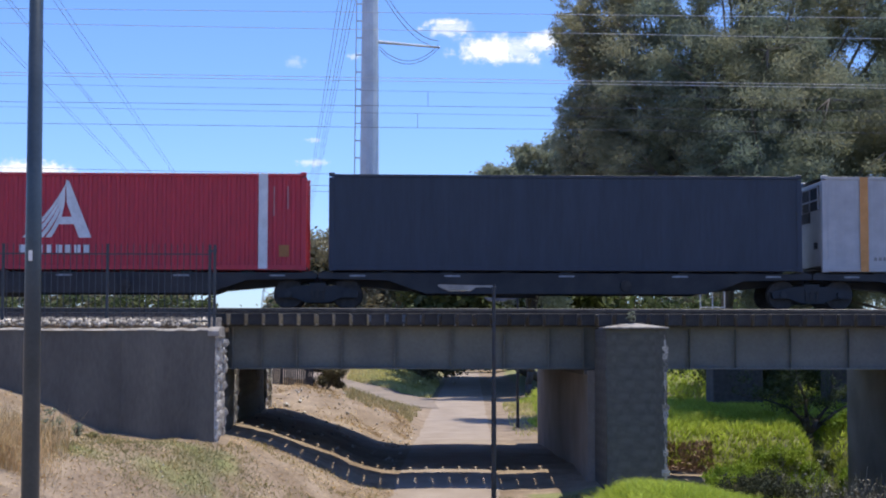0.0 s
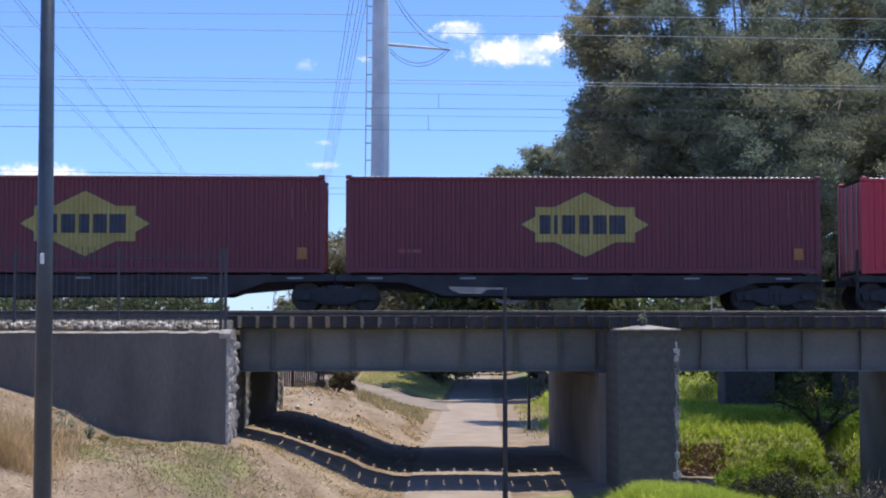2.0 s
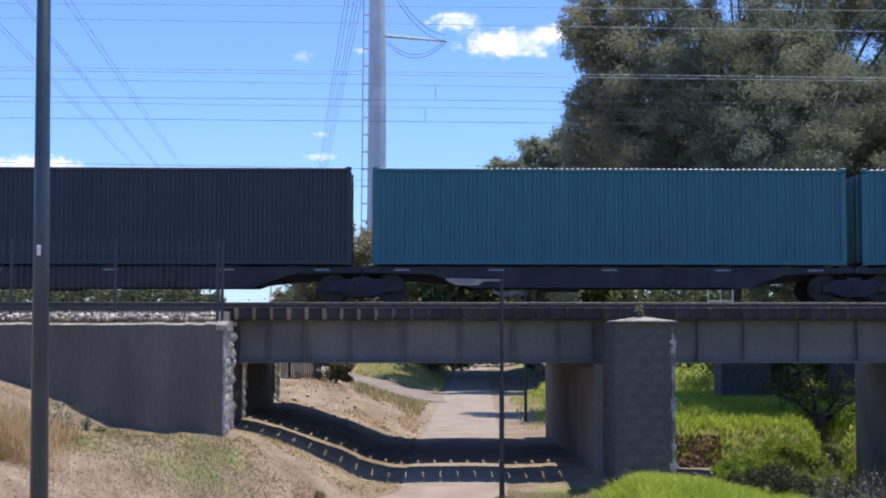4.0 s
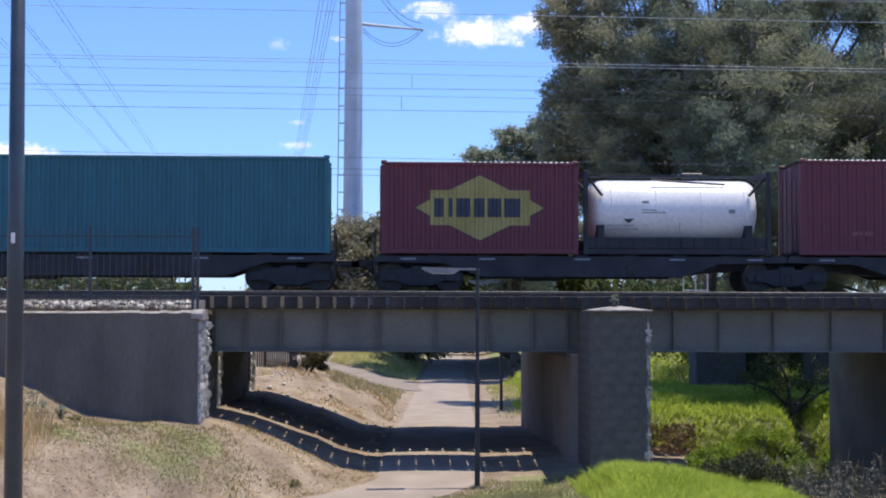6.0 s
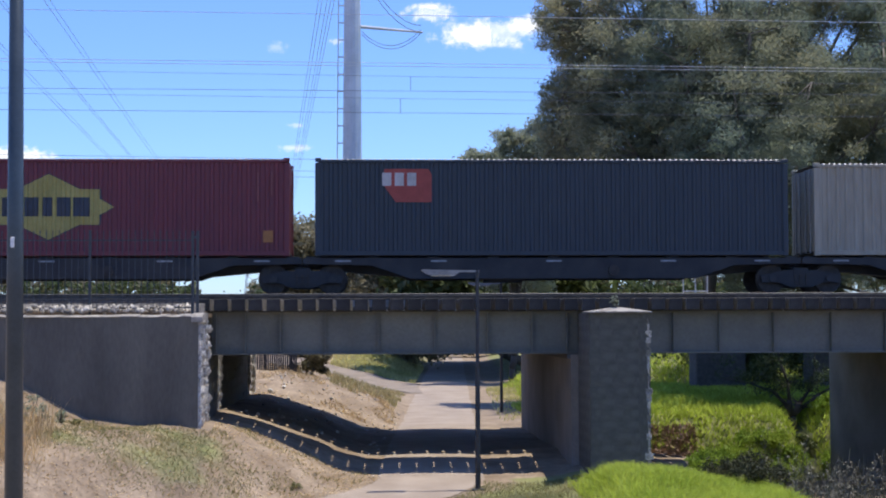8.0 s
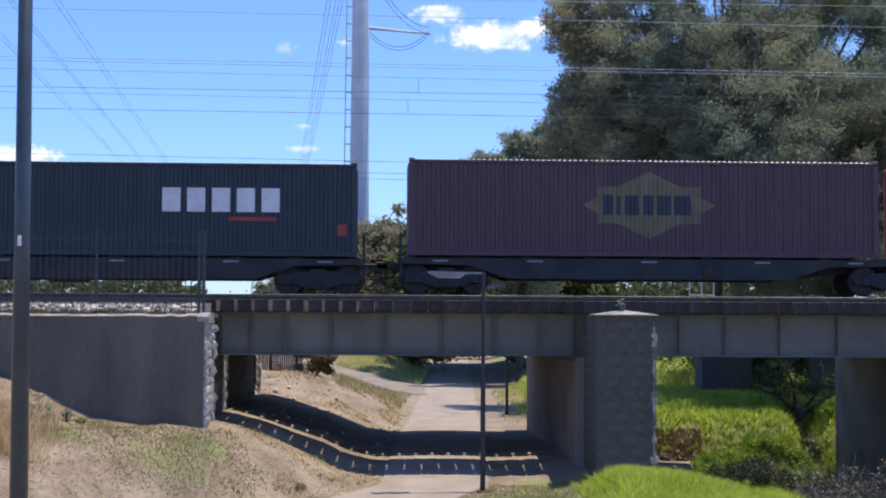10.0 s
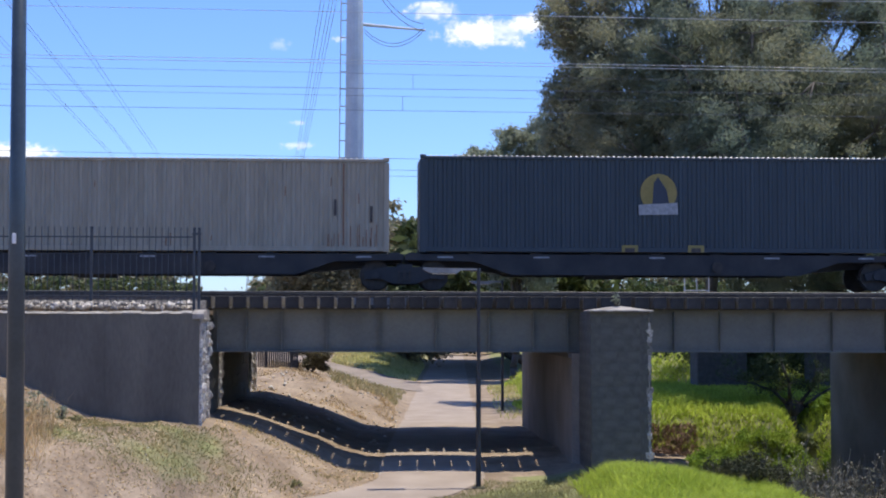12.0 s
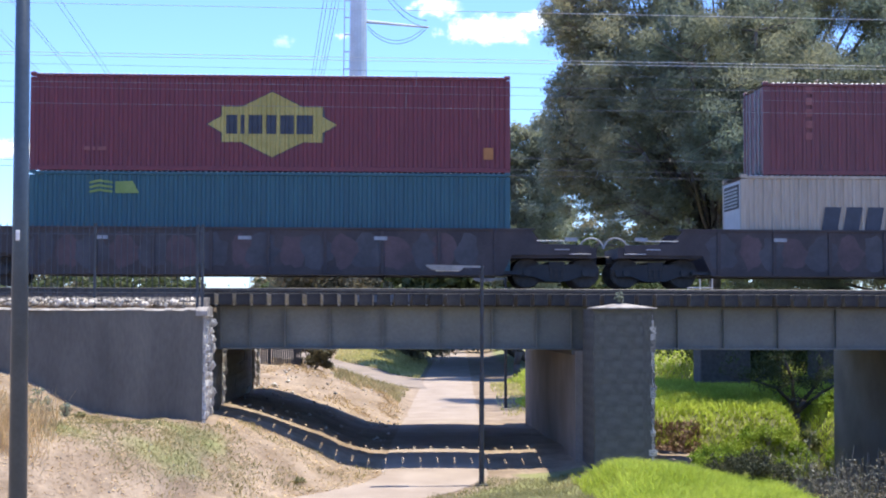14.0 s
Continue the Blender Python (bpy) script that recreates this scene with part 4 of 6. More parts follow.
def hedge(name, label, x0, x1, y, top, n, seed, m=M_TREE, rows=6, leaf=0.5):
    """A far unbroken belt of foliage with an uneven top."""
    rng = random.Random(seed)
    cs, rs = [], []
    x = x0
    while x < x1:
        h = top * (1 + 0.22 * noise.noise((x * 0.21, seed, 0)) + 0.1 * noise.noise((x * 0.8, seed, 5)))
        for k in range(rows):
            cs.append((x + rng.uniform(-0.6, 0.6), y + rng.uniform(-2, 2), 0.8 + (h - 1.4) * (k + rng.random()) / rows))
            rs.append(rng.uniform(0.8, 1.4))
        x += 0.9
    lone(name, leaves(n, clumps(cs, rs), leaf, m, 0.2, seed, 0.5), m, label, "hedge", kind="stuff")


hedge("far_hedge", "unbroken belt of distant green trees", -11.5, 45, 166, 8.2, 30000, 81, leaf=0.6)
hedge("trackside_thicket", "dense sunlit green thicket before the steel mast", -7.6, 6.5, 126, 12.6, 62000, 84, M_MID, 12, 0.34)
hedge("far_scrub", "low belt of distant scrub beyond the railway", -60, -19.5, 166, 8.6, 26000, 82)
hedge("low_scrub", "low distant scrub beyond the railway", -19.5, -11.5, 166, 6.6, 7000, 83)


def bush(label, x, y, r, h, n, m, leaf, seed, name="bush", z0=None):
    rng = random.Random(seed)
    z = ground_z(x, y) if z0 is None else z0
    b = thing(name, label, "bush", at=(x, y, z), group="bushes")
    st = B()
    cs, rs = [], []
    for i in range(26):
        a, d = rng.uniform(0, 6.28), rng.random() ** 0.5 * r
        c = (math.cos(a) * d, math.sin(a) * d, h * rng.uniform(0.15, 0.85) * (1 - 0.45 * (d / r) ** 2))
        cs.append(c)
        rs.append(r * rng.uniform(0.18, 0.34))
        if i % 3 == 0:
            tube(st, (c[0] * 0.15, c[1] * 0.15, 0), c, 0.025, 0.008, 5)
    part("stem", st, M_BARK_D, b)
    part("foliage", leaves(n, clumps(cs, rs), leaf, m, 0.15, seed, 0.5), m, b)


bush("tall thin weed at the foot of the wall", -8.35, 38.4, 0.30, 0.8, 500, M_OLIVE, 0.07, 77, name="weed")
bush("tall thin weed at the foot of the wall", -7.75, 38.7, 0.22, 0.4, 300, M_OLIVE, 0.06, 78, name="weed")
bush("dull olive shrub on the bank behind the bridge", -2.55, 64.3, 0.72, 1.8, 12000, M_SHRUB_B, 0.10, 51)
bush("bright green bush beside the creek", 13.6, 57.6, 1.2, 0.45, 8000, M_BUSH, 0.09, 52)
bush("bright green bush beside the creek", 15.0, 57.9, 1.0, 0.6, 7000, M_BUSH, 0.09, 53)
bush("bright green bush beside the creek", 12.8, 57.3, 0.7, 0.45, 5000, M_BUSH, 0.08, 54)
bush("bright green bush beside the creek", 16.1, 57.5, 0.8, 0.9, 6000, M_BUSH, 0.09, 55)
bush("low green bush at the creek's edge", 9.3, 41.2, 0.6, 0.6, 4000, M_BUSH, 0.07, 65)
bush("brown dead brush on the creek bank", 11.1, 57.1, 0.8, 0.25, 5000, M_BRUSH, 0.10, 63, name="brush")
bush("brown dead brush on the creek bank", 11.6, 56.5, 0.9, 0.3, 6000, M_BRUSH, 0.10, 68, name="brush")
bush("brown dead brush on the creek bank", 11.3, 56.0, 0.8, 0.3, 6000, M_BRUSH, 0.10, 79, name="brush")
bush("dark leafy bush on the creek bank", 13.4, 57.0, 0.8, 0.75, 5000, M_TREE, 0.09, 69)
bush("dark leafy bush on the creek bank", 14.4, 56.9, 0.8, 0.7, 5000, M_TREE, 0.09, 71)
bush("bright green bush beside the creek", 12.6, 56.5, 0.6, 0.5, 4000, M_BUSH, 0.08, 72)
bush("bright green bush beside the creek", 13.8, 56.4, 0.8, 0.9, 5000, M_BUSH, 0.08, 73)
bush("bright green bush beside the creek", 15.2, 56.9, 0.9, 0.8, 5000, M_BUSH, 0.08, 64)
for i, (wx, wy, wr, wh) in enumerate(((9.3, 39.6, 0.7, 0.6), (10.2, 40.4, 0.8, 0.9), (11.3, 40.2, 0.8, 0.9), (12.6, 40.4, 0.8, 0.9), (9.8, 38.0, 0.7, 0.7), (11.2, 37.6, 0.9, 0.9), (12.6, 38.2, 0.9, 1.0), (13.9, 39.6, 0.9, 1.1), (10.6, 36.2, 0.8, 0.7), (12.3, 36.6, 0.8, 0.9), (15.2, 40.0, 0.9, 1.1))):
    bush("low dark scrub beside the creek", wx, wy, wr, wh, 2600, M_SHRUB_D, 0.07, 90 + i, name="scrub")


def forked_tree():
    """A thin creek tree that forks low into two bowed limbs with sparse drooping leaves."""
    x, y = 17.0, 60.8
    z = ground_z(x, y) - 0.1
    t = thing("forked_tree", "small dark forked tree with sparse leaves beside the creek", "tree", at=(x, y, z))
    rng = random.Random(17)
    cs, rs = [], []
    bm = B()
    fork = Vector((0.0, 0, 0.75))
    tube(bm, (0.04, 0, 0), fork, 0.20, 0.15, 9)
    for ends in (((-0.25, 0.1, 1.25), (-0.75, 0.2, 1.75), (-1.6, 0.3, 2.05), (-2.7, 0.2, 2.25)), ((-0.1, 0, 1.4), (-0.2, -0.2, 2.1), (-0.55, -0.3, 3.0), (-0.7, -0.2, 4.0)),
                 ((0.35, 0.1, 1.25), (0.75, 0, 1.8), (0.95, -0.1, 2.7), (0.9, -0.2, 3.7)), ((0.5, 0.2, 1.1), (1.2, 0.3, 1.6), (2.0, 0.4, 2.0), (2.6, 0.5, 2.6))):
        p, r = fork, 0.12
        for q in ends:
            q = Vector(q)
            tube(bm, p, q, r, r * 0.7, 7)
            for k in range(5):
                c = p.lerp(q, rng.random()) + Vector((rng.gauss(0, 0.38), rng.gauss(0, 0.4), rng.uniform(0.1, 0.75)))
                tube(bm, q, c, r * 0.25, r * 0.08, 4)
                if c.z > 1.7:
                    cs.append(tuple(c))
                    rs.append(rng.uniform(0.22, 0.42))
            p, r = q, r * 0.7
    part("trunk", bm, M_BARK_D, t, smooth=True)
    part("crown", leaves(4200, clumps(cs, rs), 0.12, M_TREE, 0.5, 17), M_TREE, t)


def stalks(n, seed):
    """Upright weed stalks with small leaves up their stems, all in one mesh."""
    rng = np.random.default_rng(seed)
    vs, fs = [], []
    for i in range(n):
        x, y = rng.uniform(10.3, 15.5), rng.uniform(34.8, 41.0)
        p = np.array((x, y, ground_z(x, y)))
        h = rng.uniform(0.7, 1.9)
        lean = np.array((rng.normal(0, 0.16), rng.normal(0, 0.16), 1.0)) * h
        k = len(vs)
        w = 0.012
        vs += [p + (-w, 0, 0), p + (w, 0, 0), p + lean + (0.004, 0, 0), p + lean - (0.004, 0, 0)]
        fs.append((k, k + 1, k + 2, k + 3))
        for j in range(int(3 + 3 * h)):
            f = rng.uniform(0.25, 0.9)
            c, a = p + lean * f, rng.uniform(0, 6.283)
            d = np.array((math.cos(a) * 0.55, math.sin(a) * 0.55, 0.8)) * rng.uniform(0.2, 0.45) * (1.15 - 0.7 * f) * h * 0.7
            k = len(vs)
            vs += [c + (-0.006, 0, 0), c + (0.006, 0, 0), c + d]
            fs.append((k, k + 1, k + 2))
            for q in range(4):
                b = c + d * rng.uniform(0.3, 1.0)
                e = rng.uniform(0, 6.283)
                o = np.array((math.cos(e), math.sin(e), rng.uniform(0.1, 0.8))) * rng.uniform(0.03, 0.09)
                w = np.array((-o[1], o[0], 0)) * 0.3
                k = len(vs)
                vs += [b, b + o * 0.5 + w, b + o, b + o * 0.5 - w]
                fs.append((k, k + 1, k + 2, k + 3))
    return raw(vs, fs, M_REED, "stalks")


lone("weed_stalks", stalks(330, 5), M_REED, "tall grey-green weed stalks beside the creek", "weeds", kind="stuff")
bush("bright green bush beside the creek", 18.5, 59.6, 0.9, 0.9, 6000, M_BUSH, 0.10, 56)
bush("bright green bush beside the creek", 17.9, 57.2, 0.8, 1.0, 6000, M_BUSH, 0.09, 74)
bush("dark leafy bush on the creek bank", 16.9, 57.6, 0.5, 0.7, 4000, M_TREE, 0.08, 80)
bush("dark leafy bush on the creek bank", 16.9, 58.7, 0.5, 0.6, 4000, M_TREE, 0.08, 81)
bush("dark leafy bush on the creek bank", 17.0, 56.4, 0.7, 0.9, 5000, M_TREE, 0.09, 75)
bush("dark leafy bush on the creek bank", 18.3, 56.4, 0.8, 0.8, 5000, M_TREE, 0.09, 76)
bush("dark green bush under the trees", 20.4, 74.5, 2.4, 3.8, 12000, M_TREE, 0.15, 57)
bush("dark green bush under the trees", 11.6, 84, 2.2, 3.4, 7000, M_TREE, 0.17, 58)
bush("dark green bush under the trees", 18.0, 78, 3.2, 5.0, 9000, M_TREE, 0.17, 59)
bush("dark green bush under the trees", 22.5, 80, 3.4, 6.0, 9000, M_TREE, 0.17, 60)
forked_tree()
bush("small green weed growing from the pier top", 6.5, WALL_Y + 0.3, 0.11, 0.46, 300, M_OLIVE, 0.06, 61, name="weed", z0=4.345)


def paling_fence():
    """A low dark picket fence on the crest behind the abutment."""
    f = thing("paling_fence", "dark close-set picket fence on the bank", "fence", at=(0, 63.2, 1.7))
    bd = mesh_of(box(B(), -0.034, 0.034, -0.012, 0.012, -0.2, 1.5), M_FENCE, name="picket")
    for i in range(30):
        part("picket", bd, M_FENCE, f).location = (-5.6 + 0.088 * i, 0, 0)
    for i in range(3):
        part("post", box(B(), -5.5 + 1.1 * i, -5.4 + 1.1 * i, 0.02, 0.12, -0.4, 1.6), M_BARK_D, f)


paling_fence()


def blades(n, place, hmin, hmax, width, material, seed, lean=0.35):
    """Grass as bent pointed blades in one mesh."""
    rng = np.random.default_rng(seed)
    pts = []
    while len(pts) < n:
        x, y = place(rng)
        pts.append((x, y, ground_z(x, y) - 0.02))
    c = np.array(pts)
    a = rng.uniform(0, 6.283, n)
    side = np.stack([np.cos(a), np.sin(a), 0 * a], 1) * width * rng.uniform(0.6, 1.4, (n, 1)) / 2
    h = rng.uniform(hmin, hmax, (n, 1))
    b = rng.uniform(0, 6.283, n)
    ln = np.stack([np.cos(b), np.sin(b), 0 * b], 1) * rng.uniform(0, lean, (n, 1)) * h
    up = np.array([0, 0, 1.0])
    mid, tip = c + up * h * 0.55 + ln * 0.35, c + up * h + ln
    v = np.stack([c - side, c + side, mid + side * 0.7, mid - side * 0.7, tip], 1).reshape(-1, 3)
    k = np.arange(n)[:, None] * 5
    f = (k + np.array([0, 1, 2, 3])).tolist() + (k + np.array([3, 2, 4])).tolist()
    return raw(v.tolist(), f, material, "blades")


def spot(x0, x1, y0, y1, keep=None):
    def place(rng):
        while True:
            x, y = rng.uniform(x0, x1), rng.uniform(y0, y1)
            if keep is None or keep(x, y, rng):
                return x, y
    return place


def off_path(x, y, d=0.15):
    return x < path_left(y) - d or x > path_right(y) + d


GRASS = (
    ("lush_grass", "lush bright green grass on the mound", M_GRASS, 40000, spot(5.0, 10.5, 30.5, 38.5, lambda x, y, r: r.random() < (0.25 + (x - 5.0) if x < 5.7 else 1)), 0.10, 0.34, 0.022),
    ("verge_grass", "short olive-green grass beside the path", M_GRASS_T, 15000, spot(0.5, 5.6, 30.5, 40.3, lambda x, y, r: off_path(x, y)), 0.05, 0.16, 0.02),
    ("creek_grass", "tall sunlit grass on the creek bank", M_GRASS, 50000, spot(6.5, 20.5, 56.3, 70, lambda x, y, r: not 16.65 < x - 0.05 * (y - 60) < 17.3 and (y > 57.7 or x > 12.2 or x < 10.5)), 0.10, 0.34, 0.05),
    ("far_grass", "green grass on the slope behind the bridge", M_GRASS, 20000, spot(6, 26, 64, 90, lambda x, y, r: x > 7.2 + 0.5 * noise.noise((x * 0.8, y * 0.3, 8)) + 0.03 * (y - 64)), 0.15, 0.4, 0.08),
    ("field_grass", "bright green grass beyond the bank", M_LAWN, 20000, spot(-2.8, 4.5, 96, 150, lambda x, y, r: off_path(x, y, 0.4) and y > track_edge(x) + 0.6), 0.08, 0.3, 0.09),
    ("far_verge_grass", "short green grass behind the pier", M_LAWN, 5000, spot(5.2, 9.5, 60, 90, lambda x, y, r: off_path(x, y, 1.0) and r.random() < 0.2 + 0.8 * sm(6.2, 7.6, x)), 0.08, 0.25, 0.05),
    ("bank_grass", "patchy green grass on the bare bank", M_GRASS_T, 19000, spot(-11.5, -1.2, 33, 39.7, lambda x, y, r: off_path(x, y) and r.random() < (green_at(x, y) - 0.14 + 0.3 * noise.noise((x * 0.7, y * 0.7, 5))) * 3), 0.02, 0.09, 0.02),
    ("dry_litter_grass", "short dry straw scattered over the bank", M_STRAW, 4500, spot(-12, 0, 28, 39.6, lambda x, y, r: off_path(x, y) and noise.noise((x * 0.5, y * 0.5, 9)) > -0.1), 0.02, 0.08, 0.02),
    ("sparse_bank_grass", "sparse olive grass and straw on the bare bank", M_STRAW_G, 2600, spot(-5.5, 0.6, 33, 42.0, lambda x, y, r: off_path(x, y, 0.25) and (y < 39.7 or x > ABUT_X + 0.3) and r.random() < 2.2 * noise.noise((x * 1.1, y * 1.1, 12)) + 0.12), 0.03, 0.13, 0.025),
    ("back_bank_straw", "dry straw on the bank behind the bridge", M_STRAW, 9000, spot(-4.5, 1.0, 57, 85, lambda x, y, r: off_path(x, y, 0.3) and noise.noise((x * 0.5, y * 0.3, 2)) > 0.05), 0.04, 0.15, 0.03),
    ("bank_tuft_grass", "olive and straw tufts on the bank behind the bridge", M_STRAW_G, 3000, spot(-2.2, 2.2, 62, 84, lambda x, y, r: off_path(x, y, 0.5) and noise.noise((x * 0.6, y * 0.25, 6)) > 0.0), 0.08, 0.32, 0.04),
    ("tall_dry_grass", "tall dry golden grass clump on the bank", M_STRAW, 7500, spot(-11.5, -7.2, 34.6, 37.4, lambda x, y, r: r.random() < sm(-7.2, -9.4, x) and noise.noise((x * 1.6, y * 1.6, 4)) > -0.15), 0.25, 1.05, 0.016),
)
for i, (nm, lab, m, n, pl, h0, h1, w) in enumerate(GRASS):
    lone(nm, blades(n, pl, h0, h1, w, m, 70 + i, 1.3 if m in (M_GRASS, M_GRASS_T, M_LAWN) else 0.9), m, lab, "grass", kind="stuff")


def litter(rng):
    while True:
        x, y = rng.uniform(-11, 0.5), rng.uniform(30, 42.0)
        if off_path(x, y, -0.2) and (y < 39.7 or x > ABUT_X + 0.3):
            return (x, y, ground_z(x, y) + 0.01)


def flakes(rng, n):
    out = []
    while len(out) < n:
        x, y = rng.uniform(-11.5, 0.3), rng.uniform(29, 42.0)
        if off_path(x, y, -0.1) and (y < 39.7 or x > ABUT_X + 0.3) and rng.random() < 0.35 + 0.9 * max(0, noise.noise((x * 0.8, y * 0.8, 11))):
            out.append((x, y, ground_z(x, y) + rng.uniform(0.0, 0.025)))
    return np.array(out)


lone("leaf_litter", leaves(17000, flakes, 0.08, M_STRAW, 0.0, 21, 0.3, True), M_STRAW, "pale dry leaf litter on the bank", "litter", kind="stuff")


def flakes_back(rng, n):
    out = []
    while len(out) < n:
        x, y = rng.uniform(-4.6, 1.2), rng.uniform(56, 74)
        if off_path(x, y, 0.1):
            out.append((x, y, ground_z(x, y) + rng.uniform(0.0, 0.04)))
    return np.array(out)


lone("back_leaf_litter", leaves(3500, flakes_back, 0.11, M_STRAW, 0.0, 22, 0.35, True), M_STRAW, "pale dry litter on the bank behind the bridge", "litter", kind="stuff")
for i, (x, y) in enumerate(((-5.6, 35.2), (-1.9, 39.0), (-7.4, 38.8))):
    bush("small weedy tuft on the bare bank", x, y, 0.16, 0.14, 160, M_GRASS_T, 0.07, 140 + i, name="weed_tuft")
lone("bank_stones", rocks(560, litter, 0.008, 0.032, M_BALLAST, 8), M_BALLAST, "small pale stones and chips on the bank", "stones", kind="stuff")


def litter2(rng):
    while True:
        x, y = rng.uniform(-4.4, 1.5), rng.uniform(45, 80)
        if off_path(x, y, 0.1):
            return (x, y, ground_z(x, y) + 0.02)


def by_quoin(rng):
    x, y = -4.0 + 0.8 * rng.random(), 57.2 + 3.5 * rng.random()
    return (x, y, ground_z(x, y) + 0.06)


def slump(rng, n):
    out = []
    while len(out) < n:
        x, y = rng.uniform(10.1, 12.5), rng.uniform(55.6, 58.3)
        out.append((x, y, ground_z(x, y) + 0.02 + 0.22 * rng.random() * max(0.0, 0.4 + noise.noise((x * 2.2, y * 2.2, 8)))))
    return np.array(out)


lone("brush_litter", leaves(8000, slump, 0.2, M_BRUSH, 0.0, 23, 0.3), M_BRUSH, "brown dead sticks and debris on the slumped bank", "litter", kind="stuff")
lone("pale_rocks", rocks(5, by_quoin, 0.05, 0.12, M_STONE, 15), M_STONE, "a few pale broken stones behind the abutment", "stones", kind="stuff")
lone("back_bank_stones", rocks(220, litter2, 0.02, 0.09, M_BALLAST, 9), M_BALLAST, "stones on the bank under and behind the bridge", "stones", kind="stuff")


# ---- clouds, far off ----
def cloud(x, z, w, h, seed, thin=0.0, most=1.0):
    """A far cloud on a plain backdrop sheet: white lit vapour with ragged see-through edges."""
    m = bpy.data.materials.new("cloud_vapour")
    m.use_nodes = True
    t = m.node_tree
    n, l = t.nodes, t.links
    n.remove(n["Principled BSDF"])
    tc = n.new("ShaderNodeTexCoord")
    ns = n.new("ShaderNodeTexNoise")
    ns.noise_dimensions = "3D"
    ns.inputs["Scale"].default_value, ns.inputs["Detail"].default_value, ns.inputs["Roughness"].default_value = 4.2, 9, 0.66
    mp = n.new("ShaderNodeMapping")
    mp.inputs["Location"].default_value = (seed * 3.1, 0, seed)
    mp.inputs["Scale"].default_value = (w / h * 0.8, 1, 1)
    l.new(tc.outputs["Generated"], mp.inputs["Vector"])
    l.new(mp.outputs["Vector"], ns.inputs["Vector"])
    gr = n.new("ShaderNodeTexGradient")
    gr.gradient_type = "SPHERICAL"
    m2 = n.new("ShaderNodeMapping")
    m2.inputs["Location"].default_value, m2.inputs["Scale"].default_value = (-1, 0, -1), (2, 0, 2)
    l.new(tc.outputs["Generated"], m2.inputs["Vector"])
    l.new(m2.outputs["Vector"], gr.inputs["Vector"])
    ad = n.new("ShaderNodeMath")
    ad.operation = "MULTIPLY_ADD"
    ad.inputs[1].default_value = 0.85
    l.new(gr.outputs["Fac"], ad.inputs[0])
    l.new(ns.outputs["Fac"], ad.inputs[2])
    mr = n.new("ShaderNodeMapRange")
    mr.interpolation_type = "SMOOTHSTEP"
    mr.inputs["From Min"].default_value, mr.inputs["From Max"].default_value = 0.86 + thin, 1.22 + thin
    mr.inputs["To Max"].default_value = most
    l.new(ad.outputs[0], mr.inputs["Value"])
    em, tr, ms = n.new("ShaderNodeEmission"), n.new("ShaderNodeBsdfTransparent"), n.new("ShaderNodeMixShader")
    em.inputs["Color"].default_value, em.inputs["Strength"].default_value = (1, 1, 1, 1), 1.0
    l.new(mr.outputs["Result"], ms.inputs["Fac"])
    l.new(tr.outputs["BSDF"], ms.inputs[1])
    l.new(em.outputs["Emission"], ms.inputs[2])
    l.new(ms.outputs["Shader"], n["Material Output"].inputs["Surface"])
    bm = B()
    bmesh.ops.create_grid(bm, x_segments=1, y_segments=1, size=0.5, matrix=Matrix.LocRotScale(None, Euler((math.pi / 2, 0, 0)), (w, h, 1)))
    ob = lone("cloud_backdrop", bm, m, "small white fair-weather cloud far away", "cloud", at=(x, 2000, z), kind="structure")
    ob.visible_shadow = False


for cx, cz, w, h, s, thin, most in ((150, 384, 215, 70, 1, -0.08, 1.0), (208, 396, 95, 46, 6, -0.10, 0.9), (80, 413, 120, 44, 2, -0.08, 0.95), (-98, 232, 90, 22, 3, 0.0, 0.5), (-470, 221, 200, 42, 4, -0.1, 0.9),
                                    (-122, 366, 70, 40, 5, 0.08, 0.25), (-96, 262, 50, 18, 7, 0.05, 0.35), (-44, 374, 46, 20, 8, 0.03, 0.4)):
    cloud(cx, cz, w, h, s, thin, most)


# ---- the freight train ----
TRAIN_Y = 47.55


def run(t):
    """Metres that the train has gone towards -x by t seconds."""
    return 22.77 * min(t, 6) + 22.9 * max(0, min(t, 10) - 6) + 23.05 * max(0, t - 10)


MOVING = []          # each moving thing with its place along the train and its height over the rail


def paint(name, a, b, rough=0.5):
    return mat(name, a, b, 3.0, rough, 0, 0.05, 11, spread=(0.3, 0.75), stretch=(1, 1, 0.14))


P_RED = paint("bright_red_container_paint", (0.49, 0.030, 0.050), (0.445, 0.032, 0.050))
P_MAROON = paint("dark_red_container_paint", (0.148, 0.024, 0.036), (0.126, 0.023, 0.034))
P_MAROON2 = paint("faded_maroon_container_paint", (0.150, 0.036, 0.045), (0.110, 0.033, 0.039))
P_PLUM = paint("dark_plum_container_paint", (0.070, 0.036, 0.048), (0.092, 0.044, 0.058))
P_NAVY = paint("navy_curtain_side", (0.014, 0.024, 0.042), (0.022, 0.033, 0.056))
P_BLUE = paint("dark_blue_container_paint", (0.018, 0.034, 0.046), (0.026, 0.044, 0.058))
P_TEAL2 = paint("dark_teal_container_paint", (0.016, 0.075, 0.098), (0.02, 0.092, 0.115))
P_TEAL = paint("teal_container_paint", (0.020, 0.118, 0.146), (0.026, 0.145, 0.174))
P_DKTEAL = paint("dark_slate_container_paint", (0.017, 0.028, 0.04), (0.024, 0.036, 0.05))
P_GREY = paint("worn_grey_container_paint", (0.265, 0.238, 0.182), (0.335, 0.304, 0.24), 0.65)
P_CREAM = paint("cream_container_paint", (0.33, 0.275, 0.21), (0.41, 0.345, 0.27), 0.6)
